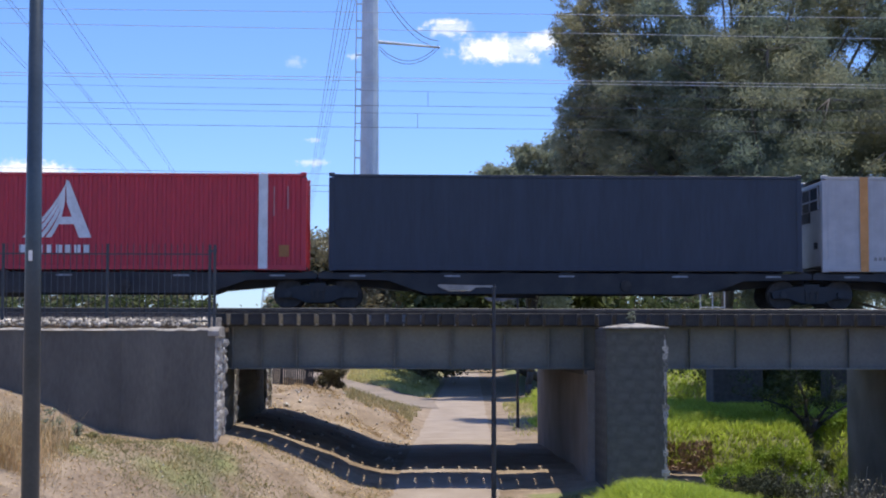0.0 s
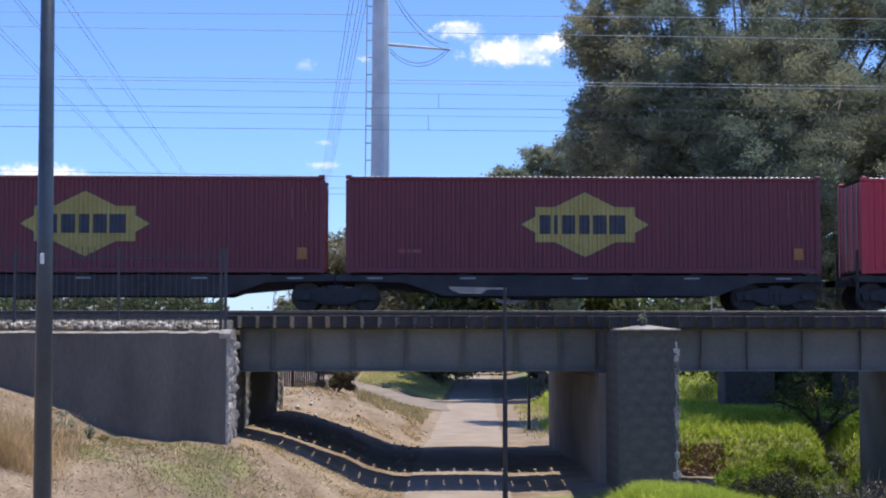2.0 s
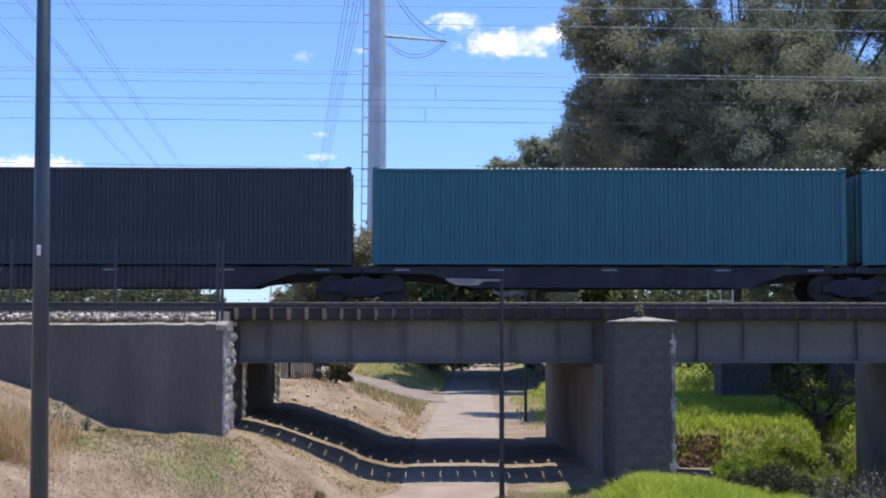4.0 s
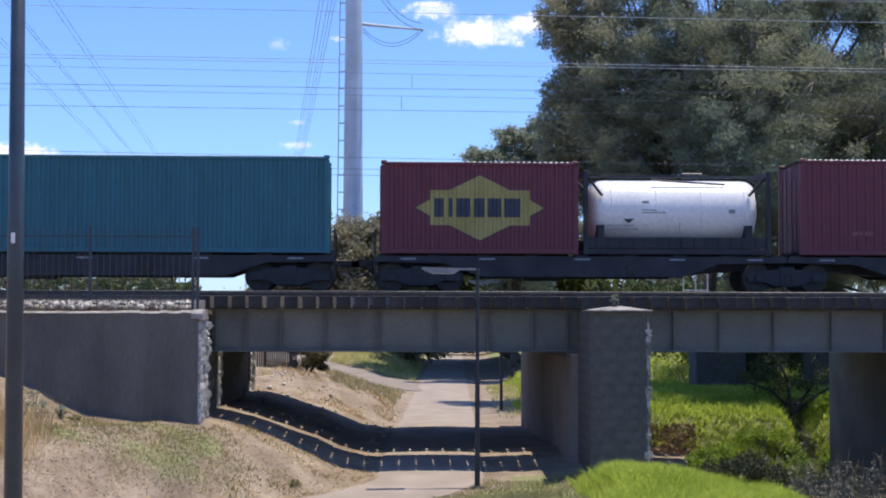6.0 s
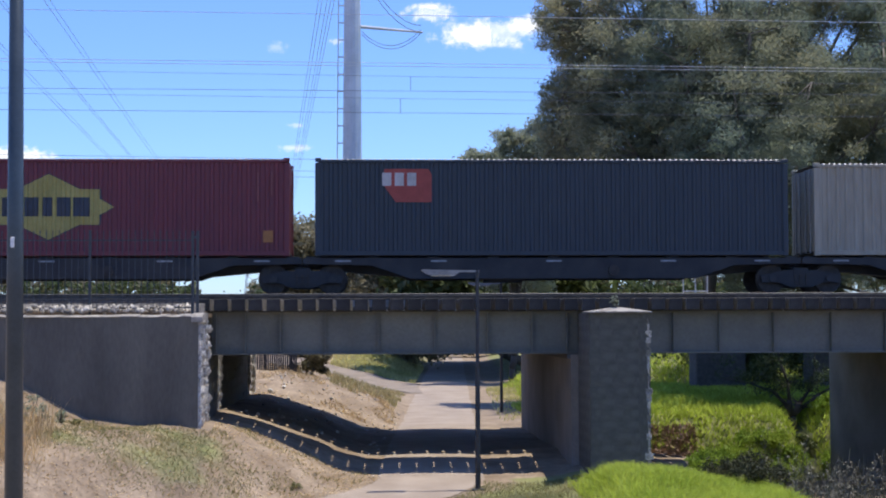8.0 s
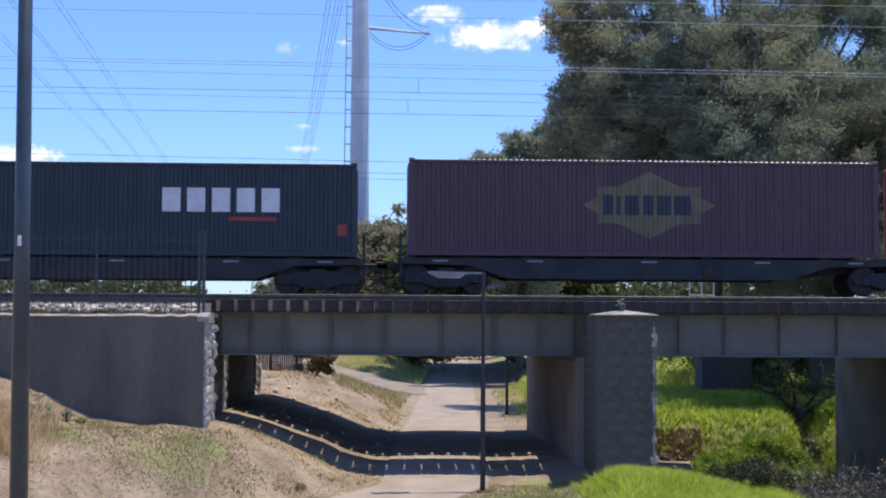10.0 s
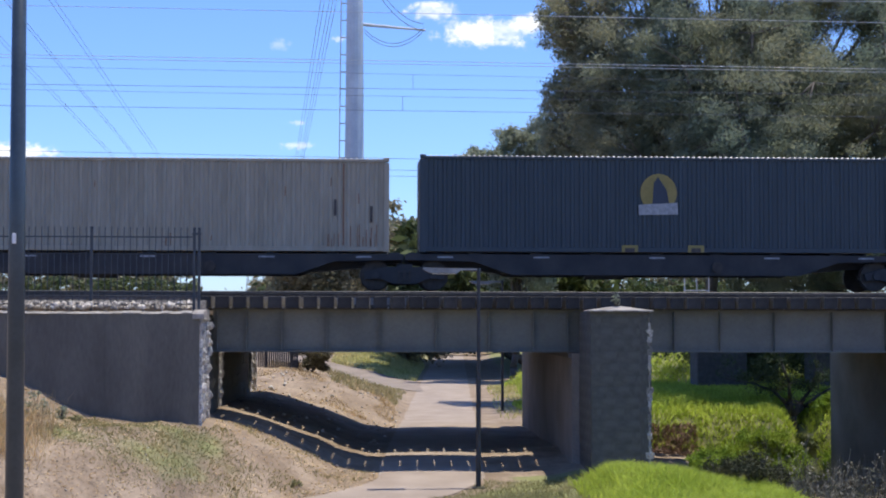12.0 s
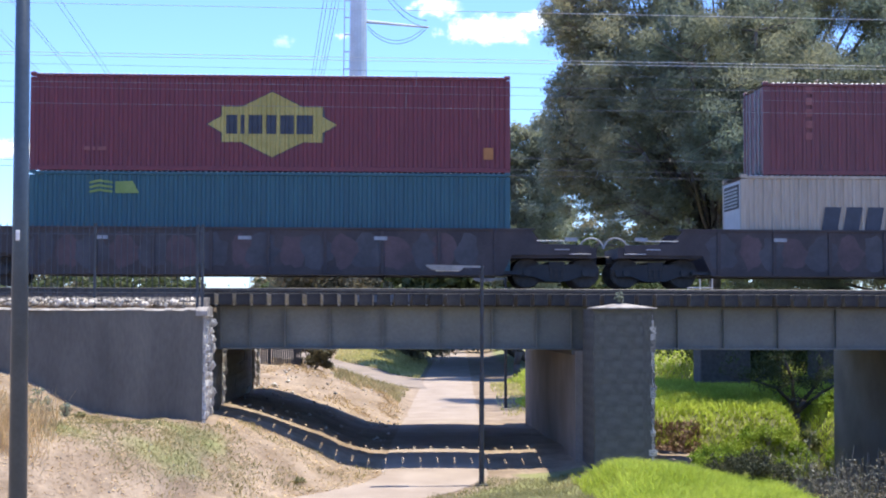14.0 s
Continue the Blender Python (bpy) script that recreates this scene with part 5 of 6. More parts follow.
P_CAST = mat("dark_casting", (0.04, 0.035, 0.035), (0.08, 0.07, 0.065), 5, 0.7, 0.2, 0.1, 30)
BOX_CACHE = {}


def ribbed(length, z0, z1, out, depth, pitch):
    """A sheet pressed into upright ribs, along x, its outer faces at y = out."""
    n = max(1, round(length / pitch))
    p = length / n
    xs, ys = [], []
    for i in range(n):
        for f, d in ((0.0, 0), (0.30, 0), (0.42, 1), (0.88, 1)):
            xs.append((i + f) * p)
            ys.append(out + depth * d)
    xs.append(length)
    ys.append(out)
    v = [(x, y, z0) for x, y in zip(xs, ys)] + [(x, y, z1) for x, y in zip(xs, ys)]
    k = len(xs)
    return v, [(i, i + 1, k + i + 1, k + i) for i in range(k - 1)]


def roof_sheet(L, h, ridge=0.026):
    """A roof pressed into cross ridges whose ends slope down to the top rails, as one sheet."""
    n = int((L - 0.5) / 0.165)
    p = (L - 0.5) / n
    prof = [(0.05, 0)]
    for i in range(n):
        prof += [(0.25 + (i + f) * p, d) for f, d in ((0.28, 0), (0.34, 1), (0.66, 1), (0.72, 0))]
    prof.append((L - 0.05, 0))
    v, f = [], []
    for x, d in prof:
        v += [(x, -1.244, h - 0.02), (x, -1.208, h - 0.016 + ridge * d), (x, 1.208, h - 0.016 + ridge * d), (x, 1.244, h - 0.02)]
    for i in range(len(prof) - 1):
        f += [(4 * i + k, 4 * i + 4 + k, 4 * i + 5 + k, 4 * i + 1 + k) for k in range(3)]
    # roof coloured pale whatever the paint, so ridge ends look like sun glints
    return raw(v, f, M_ROOF, "roof")


def box_meshes(L, H, paint_, flat):
    key = (round(L, 2), round(H, 2), paint_.name, flat)
    if key in BOX_CACHE:
        return BOX_CACHE[key]
    c = {}
    pitch, dep = (0.6, 0.006) if flat else (0.278, 0.038)
    v, f = ribbed(L - 0.32, 0.16, H - 0.11, -1.222, dep, pitch)
    c["side"] = raw([(x + 0.16, y, z) for x, y, z in v], f, paint_, "side_panel")
    c["side_b"] = raw([(x + 0.16, -y, z) for x, y, z in v], [q[::-1] for q in f], paint_, "side_panel")
    v, f = ribbed(2.5 - 0.32, 0.16, H - 0.11, 0, 0.034, 0.25)
    c["end"] = raw([(L - 0.03 - y, x - 1.09, z) for x, y, z in v], f, paint_, "end_panel")
    c["bottom"] = mesh_of(box(B(), 0.1, L - 0.1, -1.245, -1.19, 0.02, 0.16, 0.008), paint_, name="bottom_rail")
    c["top"] = mesh_of(box(B(), 0.1, L - 0.1, -1.245, -1.18, H - 0.11, H - 0.015, 0.014), paint_, name="top_rail")
    c["post"] = mesh_of(box(B(), 0, 0.16, -1.25, -1.09, 0.12, H - 0.12, 0.01), paint_, name="corner_post")
    c["roof"] = roof_sheet(L, H, 0.004 if flat else 0.026)
    c["floor"] = mesh_of(box(B(), 0.05, L - 0.05, -1.18, 1.18, 0.10, 0.155), P_CAST, name="floor")
    c["cast"] = mesh_of(box(B(), 0, 0.178, -1.255, -1.093, 0, 0.118, 0.012), paint_, name="corner_casting")
    d = B()
    box(d, 0.03, 0.07, 0.0, 1.08, 0.16, H - 0.13)
    for i in range(1, 4):
        z = 0.16 + (H - 0.29) * i / 4
        box(d, 0.016, 0.031, 0.05, 1.03, z - 0.16, z + 0.16)
    c["door"] = mesh_of(d, paint_, name="door")
    c["bar"] = mesh_of(tube(B(), (-0.005, 0, 0.10), (-0.005, 0, H - 0.10), 0.02, n=6), M_ALU if paint_ is not P_MAROON else paint_, name="locking_bar")
    BOX_CACHE[key] = c
    return c


def container(u, L, H, z, paint_, label, flat=False, reefer=False, turned=False, door_paint=None):
    c = box_meshes(L, H, paint_, flat)
    ob = thing("freight_container", label, "container", group="freight containers")
    MOVING.append((ob, u, z))
    part("side_panel", c["side"], paint_, ob)
    part("side_panel", c["side_b"], paint_, ob)
    end = part("end_panel", c["end"], paint_, ob)
    if turned:
        end.matrix_basis = pose(L, 0, 0, 0, 0, 180)
    part("roof", c["roof"], paint_, ob)
    part("floor", c["floor"], paint_, ob)
    for flip in (False, True):
        r = Euler((0, 0, math.pi)) if flip else None
        for k in ("bottom", "top"):
            o = part("bottom_rail" if k == "bottom" else "top_rail", c[k], paint_, ob)
            if flip:
                o.matrix_basis = Matrix.LocRotScale((L, 0, 0), r, None)
    for name, key, zs in (("corner_post", "post", (0,)), ("corner_casting", "cast", (0, H - 0.085))):
        for zz in zs:
            w = 0.16 if key == "post" else 0.178
            yo = 2.34 if key == "post" else 2.348
            for x in (0, L - w):
                for y in (0, yo):
                    part(name, c[key], paint_, ob).location = (x, y, zz)
    if reefer:
        unit = part("cooling_unit", box(B(), 0.0, 0.06, -1.08, 1.08, 0.2, H - 0.15, 0.01), M_WHITE, ob, "white refrigeration unit")
        part("fan_grille", box(B(), -0.02, 0.0, -0.95, 0.95, H - 1.0, H - 0.25), M_WAGON, unit, "dark fan grille")
        if paint_ is M_WHITE:
            for y in (-0.95, -0.02, 0.89):
                part("fan_frame", box(B(), -0.05, -0.021, y, y + 0.06, H - 1.0, H - 0.25), M_WHITE, unit)
            part("fan_frame", box(B(), -0.05, -0.021, -0.95, 0.95, H - 0.31, H - 0.25), M_WHITE, unit)
            part("fan_frame", box(B(), -0.05, -0.021, -0.95, 0.95, H - 0.72, H - 0.67), M_WHITE, unit)
            part("intake", box(B(), -0.03, -0.001, 0.1, 0.95, H - 1.35, H - 1.02), M_WAGON, unit, "dark air intake")
            part("control_box", box(B(), -0.06, -0.001, -0.7, -0.5, 0.75, 0.95), M_WAGON, unit)
        for i in range(0 if paint_ is M_WHITE else 6):
            part("louvre", box(B(), -0.035, -0.021, -0.9, 0.9, H - 0.95 + i * 0.11, H - 0.90 + i * 0.11), M_ALU, unit)
    else:
        for y0 in (-1.085, 0.005):
            d = part("door", c["door"].copy() if door_paint else c["door"], paint_, ob)
            if door_paint:
                d.data.materials[0] = door_paint
            d.matrix_basis = pose(L, -y0, 0, 0, 0, 180) if turned else pose(0, y0, 0)
            for yb in (0.3, 0.78):
                part("locking_bar", c["bar"], paint_, d).location = (0, yb, 0)
    return ob


def decal(ob, name, outline, m, y=-1.2275, label="", x=0.0, z=0.0, k=1.0):
    """A thin painted plate of x, z points on the container's near side."""
    pts = [(x + k * a, z + k * b) for a, b in outline]
    return part(name, prism(B(), pts, y - 0.003, y), m, ob, label)


def rect(x0, x1, z0, z1):
    return [(x0, z0), (x1, z0), (x1, z1), (x0, z1)]


STAR = [(-1.97, 0), (-1.53, 0.25), (-1.53, 0.54), (-0.93, 0.54), (0, 1.0), (0.93, 0.54), (1.53, 0.54), (1.53, 0.25), (1.97, 0), (1.53, -0.25), (1.53, -0.54), (0.93, -0.54), (0, -1.0), (-0.93, -0.54), (-1.53, -0.54), (-1.53, -0.25)]


def rib_y(x, L):
    """Depth of the pressed side sheet at x on a container of length L."""
    p = (L - 0.32) / round((L - 0.32) / 0.278)
    f = ((x - 0.16) / p) % 1.0
    return -1.222 + 0.038 * float(np.interp(f, (0.0, 0.30, 0.42, 0.88, 1.0), (0, 0, 1, 1, 0)))


def painted(ob, name, outline, m, L, lift, label="", x=0.0, z=0.0, k=1.0):
    """Paint that follows the ribs: an outline of x, z with one top and one bottom at every x."""
    pts = [(x + k * a, z + k * b) for a, b in outline]
    lo, hi = min(a for a, b in pts), max(a for a, b in pts)
    p = (L - 0.32) / round((L - 0.32) / 0.278)
    cuts = {round(a, 4) for a, b in pts}
    for n in range(int((lo - 0.16) / p) - 1, int((hi - 0.16) / p) + 2):
        cuts |= {round(0.16 + (n + f) * p, 4) for f in (0.0, 0.30, 0.42, 0.88)}
    cuts = sorted(c for c in cuts if lo <= c <= hi)

    def span(c):
        zs = []
        for (x0, z0), (x1, z1) in zip(pts, pts[1:] + pts[:1]):
            if abs(x1 - x0) > 1e-6 and min(x0, x1) <= c <= max(x0, x1):
                zs.append(z0 + (z1 - z0) * (c - x0) / (x1 - x0))
        return min(zs), max(zs)
    e = 1e-5
    spans = [(span(a + e), span(b - e)) for a, b in zip(cuts, cuts[1:])]
    ends = [set() for c in cuts]
    for n, (l, r) in enumerate(spans):
        ends[n] |= {round(q, 3) for q in l}
        ends[n + 1] |= {round(q, 3) for q in r}
    v, f, at = [], [], {}

    def vert(c, q):
        if (c, q) not in at:
            at[c, q] = len(v)
            v.append((c, rib_y(c, L) - lift, q))
        return at[c, q]
    for n, (l, r) in enumerate(spans):
        a, b = cuts[n], cuts[n + 1]
        near = [vert(b, q) for q in sorted(ends[n + 1]) if round(r[0], 3) <= q <= round(r[1], 3)]
        far = [vert(a, q) for q in sorted(ends[n], reverse=True) if round(l[0], 3) <= q <= round(l[1], 3)]
        if len(near + far) > 2:
            f.append(tuple(near + far))
    return part(name, raw(v, f, m, name), m, ob, label)


def star_emblem(ob, x, z, yellow, dark, k=1.0, rim=0.0, L=0.0):
    """A yellow emblem with six letter bars; L is the length of a ribbed container, none for a smooth one."""
    bars = ((-1.40, -1.06), (-0.96, -0.84), (-0.72, -0.30), (-0.18, 0.14), (0.24, 0.66), (0.74, 1.24))
    if rim:
        decal(ob, "emblem_border", STAR, dark, -1.2275, "dark emblem border", x, z, k * (1 + rim))
    if L:
        painted(ob, "emblem_border", STAR, dark, L, 0.0015, "dark emblem border", x, z, k * 1.025)
        e = painted(ob, "emblem", STAR, yellow, L, 0.003, "yellow eight-pointed emblem", x, z, k)
    else:
        e = decal(ob, "emblem", STAR, yellow, -1.2315, "yellow eight-pointed emblem", x, z, k)
    for a, b in bars:
        if L:
            painted(e, "lettering_bar", rect(a, b, -0.29, 0.29), dark, L, 0.006, "", x, z, k)
        else:
            decal(e, "lettering_bar", rect(a, b, -0.29, 0.29), dark, -1.2355, "", x, z, k)


def mast_emblem(ob, x, z):
    leg = [(0.03, 0.9), (0.13, 0.87), (0.82, -0.85), (0.44, -0.85), (0.29, -0.45), (-0.28, -0.45), (-0.17, -0.22), (0.22, -0.22), (0.06, 0.22)]
    e = decal(ob, "emblem", leg, M_DECAL_W, -1.2275, "white slanting sail-like emblem", x, z)
    for i in range(4):
        a, w = -1.27 + 0.235 * i, 0.17
        top, bend = (0.03 - 0.012 * i, 0.80 - 0.05 * i), (-0.42 + 0.12 * i, -0.12 - 0.03 * i)
        left, right = [], []
        for k in range(9):
            f = k / 8
            bx = (1 - f) ** 2 * a + 2 * f * (1 - f) * bend[0] + f * f * top[0]
            bz = (1 - f) ** 2 * -0.85 + 2 * f * (1 - f) * bend[1] + f * f * top[1]
            left.append((bx, bz))
            right.append((bx + w * (1 - f) ** 0.8 * 0.95 + 0.012, bz - 0.02 * f))
        decal(e, "emblem_stripe", left + right[::-1], M_DECAL_W, -1.2282 - 0.0007 * i, "", x, z)
    for i in range(8):
        a = -1.34 + 0.275 * i
        decal(e, "lettering_bar", rect(a, a + (0.15 if i in (2, 3) else 0.19), -1.31, -1.07), M_DECAL_W, -1.2275, "", x, z)


def corner_sign(ob, x, z, k=1.0, ground=None):
    red = [(0, 0.1), (0, 0.62), (1.35, 0.62), (1.45, 0.45), (1.45, -0.40), (0.35, -0.40)]
    e = decal(ob, "emblem", red, ground or M_DECAL_R, -1.2275, "red cut-corner emblem", x, z, k)
    for i in range(3):
        decal(e, "lettering_bar", rect(-0.06 + 0.38 * i, 0.22 + 0.38 * i, 0.10, 0.50), M_DECAL_S, -1.2315, "", x, z, k)


def small_marks(ob, L, H, pale):
    for a, b in ((1.62, 1.82), (1.88, 1.96), (2.02, 2.3)):
        decal(ob, "size_mark", rect(a, b, 0.62, 0.74), M_MARK if pale is M_DECAL_W else pale)
    decal(ob, "orange_mark", rect(L - 0.82, L - 0.52, 0.42, 0.78), M_DECAL_B)
    for i in range(2):
        decal(ob, "upright_mark", rect(L - 1.0 + 0.42 * i, L - 0.96 + 0.42 * i, H - 1.3 + 0.2 * i, H - 0.4), M_MARK if pale is M_DECAL_W else pale)


Z1 = 1.16
L48, H48 = 14.58, 2.97
RED = "bright red corrugated freight container with a white emblem"
MAR = "dark red corrugated freight container with a yellow emblem"

c = container(-17.03, L48, H48, Z1, P_RED, "bright red freight container with a white upright band")
mast_emblem(c, 7.27, 1.83)
decal(c, "band", rect(L48 - 1.45, L48 - 1.17, 0.05, H48 - 0.02), M_DECAL_W, -1.248, "white upright band")
small_marks(c, L48, H48, M_DECAL_W)
c = container(-1.76, 14.56, H48, Z1, P_NAVY, "plain navy curtain-sided freight container", flat=True)
c = container(13.43, 14.57, H48, Z1, M_WHITE, "white refrigerated container with a yellow emblem", flat=True, reefer=True)
star_emblem(c, 7.3, 1.48, M_DECAL_Y, M_DECAL_N, 1.12, 0.07)
for a, b in ((1.18, 1.44), (L48 - 1.45, L48 - 1.17)):
    decal(c, "stripe", rect(a, b, 0.02, H48 - 0.02), M_DECAL_O, -1.2485, "orange upright stripe")
decal(c, "orange_panel", rect(L48 - 1.75, L48 - 1.5, 0.68, 1.05), M_DECAL_O)
decal(c, "grey_panel", rect(L48 - 1.72, L48 - 1.60, 1.65, 1.85), M_ALU)
decal(c, "top_stripe", rect(6.5, 8.0, H48 - 0.20, H48 - 0.14), M_DECAL_O)
for i in range(5):
    decal(c, "size_mark", rect(1.6 + 0.15 * i, 1.7 + 0.15 * i, 0.36, 0.47), M_ALU)
for u, P, yel in ((28.72, P_MAROON, M_DECAL_Y), (43.96, P_MAROON, M_DECAL_Y)):
    c = container(u, 14.6, H48, Z1, P, MAR, turned=u > 40)
    star_emblem(c, 7.33, 1.5, yel, M_DECAL_N, L=14.6)
    small_marks(c, L48, H48, M_DECAL_M)
c = container(59.84, 14.64, H48, Z1, P_RED, RED)
mast_emblem(c, 7.32, 1.83)
small_marks(c, L48, H48, M_DECAL_W)
c = container(75.19, L48, H48, Z1, P_DKTEAL, "dark slate freight container with a red cut-corner sign")
corner_sign(c, 2.1, 2.05)
c = container(90.42, L48, H48, Z1, P_TEAL, "teal corrugated freight container")
for u in (105.5, 120.8):
    c = container(u, 14.57, H48, Z1, P_TEAL, "teal corrugated freight container with faint lime marks")
    for i in range(3):
        decal(c, "lime_mark", [(1.6, H48 - 0.60 + 0.12 * i), (2.95, H48 - 0.56 + 0.12 * i), (2.95, H48 - 0.50 + 0.12 * i), (1.6, H48 - 0.54 + 0.12 * i)], M_DECAL_T)
c = container(136.94, 6.06, 2.83, Z1, P_MAROON, "short dark red freight container with a yellow emblem")
star_emblem(c, 3.03, 1.42, M_DECAL_Y, M_DECAL_N, L=6.06)
c = container(149.89, 14.65, H48, Z1, P_MAROON, MAR)
star_emblem(c, 7.3, 1.5, M_DECAL_Y, M_DECAL_N, L=14.65)
small_marks(c, L48, H48, M_DECAL_M)
c = container(165.42, 14.56, H48, Z1, P_MAROON, MAR)
star_emblem(c, 7.3, 1.5, M_DECAL_Y, M_DECAL_N, L=14.56)
small_marks(c, L48, H48, M_DECAL_M)
c = container(180.76, L48, H48, Z1, P_DKTEAL, "dark slate freight container with a red cut-corner sign")
corner_sign(c, 2.1, 2.05)
c = container(196.16, L48, 2.85, Z1, P_GREY, "worn grey corrugated freight container with a large red sign")
corner_sign(c, 4.6, 1.55, 2.0)
c = container(213.24, 14.38, 2.85, Z1, P_DKTEAL, "dark slate freight container with a pale lettered band")
for i in range(5):
    decal(c, "lettering_bar", rect(14.38 - 5.9 + 0.75 * i, 14.38 - 5.35 + 0.75 * i, 1.35, 2.08), M_DECAL_W)
decal(c, "underline", rect(14.38 - 3.9, 14.38 - 2.45, 1.08, 1.2), M_DECAL_R, label="red underline")
decal(c, "placard", rect(14.38 - 0.6, 14.38 - 0.3, 0.65, 1.0), M_DECAL_R)
c = container(229.2, 14.54, H48, Z1, P_PLUM, "dark plum freight container with a dull faded emblem")
star_emblem(c, 7.4, 1.6, M_DECAL_D, P_NAVY, 1.05, L=14.54)
c = container(244.75, L48, H48, Z1, P_RED, RED)
mast_emblem(c, 7.32, 1.83)
small_marks(c, L48, H48, M_DECAL_W)
c = container(260.28, L48, 2.85, Z1, P_GREY, "worn grey corrugated freight container with red doors", door_paint=P_RED)
for x0, z0 in ((1.2, 1.3), (12.9, 1.6), (14.0, 1.4)):
    decal(c, "rust_mark", rect(x0, x0 + 0.07, z0 - 0.5, z0), P_CAST)
rust = random.Random(12)
for i in range(26):
    x0, z0 = rust.choice((rust.uniform(0.3, 14.2), rust.uniform(12.6, 14.2))), rust.choice((0.1, 0.1, rust.uniform(0.3, 2.0)))
    h = rust.uniform(0.12, 0.5) * (1.6 if x0 > 12.4 else 1)
    painted(c, "rust_streak", [(x0, z0), (x0 + 0.03, z0 - 0.0), (x0 + 0.045, z0 + h), (x0 + 0.005, z0 + h * 0.9)], M_RUST, L48, 0.002)
painted(c, "rust_streak", rect(L48 - 1.42, L48 - 1.37, 0.2, 2.7), M_RUST, L48, 0.002, "long rust streak")
c = container(275.8, 14.6, H48, Z1, P_BLUE, "dark blue freight container with a round yellow emblem", door_paint=M_RUST)
circ = [(0.57 * math.cos(a * 0.3142), 0.6 * math.sin(a * 0.3142)) for a in range(20)]
e = decal(c, "emblem", circ, M_DECAL_Y2, -1.2275, "round yellow emblem", 7.35, 1.85)
decal(e, "emblem_figure", [(-0.2, -0.45), (0.35, -0.45), (0.25, 0.1), (-0.02, 0.5), (-0.15, 0.3)], P_NAVY, -1.2315, "", 7.35, 1.85)
decal(e, "emblem_plinth", [(-0.62, -0.68), (0.6, -0.66), (0.58, -0.3), (-0.62, -0.36)], M_REFL, -1.2365, "", 7.35, 1.85)
for a in (6.2, 8.25):
    p = decal(c, "lifting_pocket", rect(a, a + 0.5, 0.02, 0.24), M_DECAL_Y2, -1.248, "yellow lifting pocket")
    decal(p, "pocket_slot", rect(a + 0.10, a + 0.40, 0.02, 0.15), P_CAST, -1.252)
c = container(291.31, 14.57, H48, Z1, P_MAROON, MAR)
star_emblem(c, 7.3, 1.58, M_DECAL_Y, M_DECAL_N, 1.06, L=14.57)
ZL = 0.50
c = container(309.98, L48, 3.0, ZL, P_TEAL2, "dark teal freight container seated in the well wagon")
for i in range(3):
    decal(c, "lime_mark", [(1.8, 2.32 + 0.14 * i), (2.1, 2.38 + 0.14 * i), (2.5, 2.33 + 0.14 * i), (2.5, 2.40 + 0.14 * i), (2.1, 2.46 + 0.14 * i), (1.8, 2.39 + 0.14 * i)], M_DECAL_G, label="lime wave mark")
decal(c, "lime_mark", [(2.58, 2.32), (3.3, 2.32), (3.1, 2.7), (2.58, 2.68)], M_DECAL_G)
c = container(309.98, L48, H48, ZL + 3.0, P_MAROON, "dark red freight container stacked on a teal one")
star_emblem(c, 7.3, 1.45, M_DECAL_Y, M_DECAL_N, L=L48)
small_marks(c, L48, H48, M_DECAL_M)
c = container(331.7, L48, 3.0, ZL, P_CREAM, "cream refrigerated container seated in the well wagon", reefer=True)
for i in range(8):
    decal(c, "lettering_bar", [(2.5 + 0.67 * i, 1.2), (3.0 + 0.67 * i, 1.2), (3.14 + 0.67 * i, 2.02), (2.64 + 0.67 * i, 2.02)], M_DECAL_N, -1.2275)
c = container(332.40, L48 - 0.7, 2.88, ZL + 3.0, P_MAROON2, "faded maroon container stacked on a cream one")
for i in range(5):
    decal(c, "upright_lettering", rect(1.35, 1.55, 2.55 - 0.36 * i, 2.78 - 0.36 * i), M_DECAL_M)


TANK_RIB = mesh_of(box(B(), -0.03, 0.03, -0.05, 0.05, 0.2, 0.54), M_WAGON, name="beam_rib")


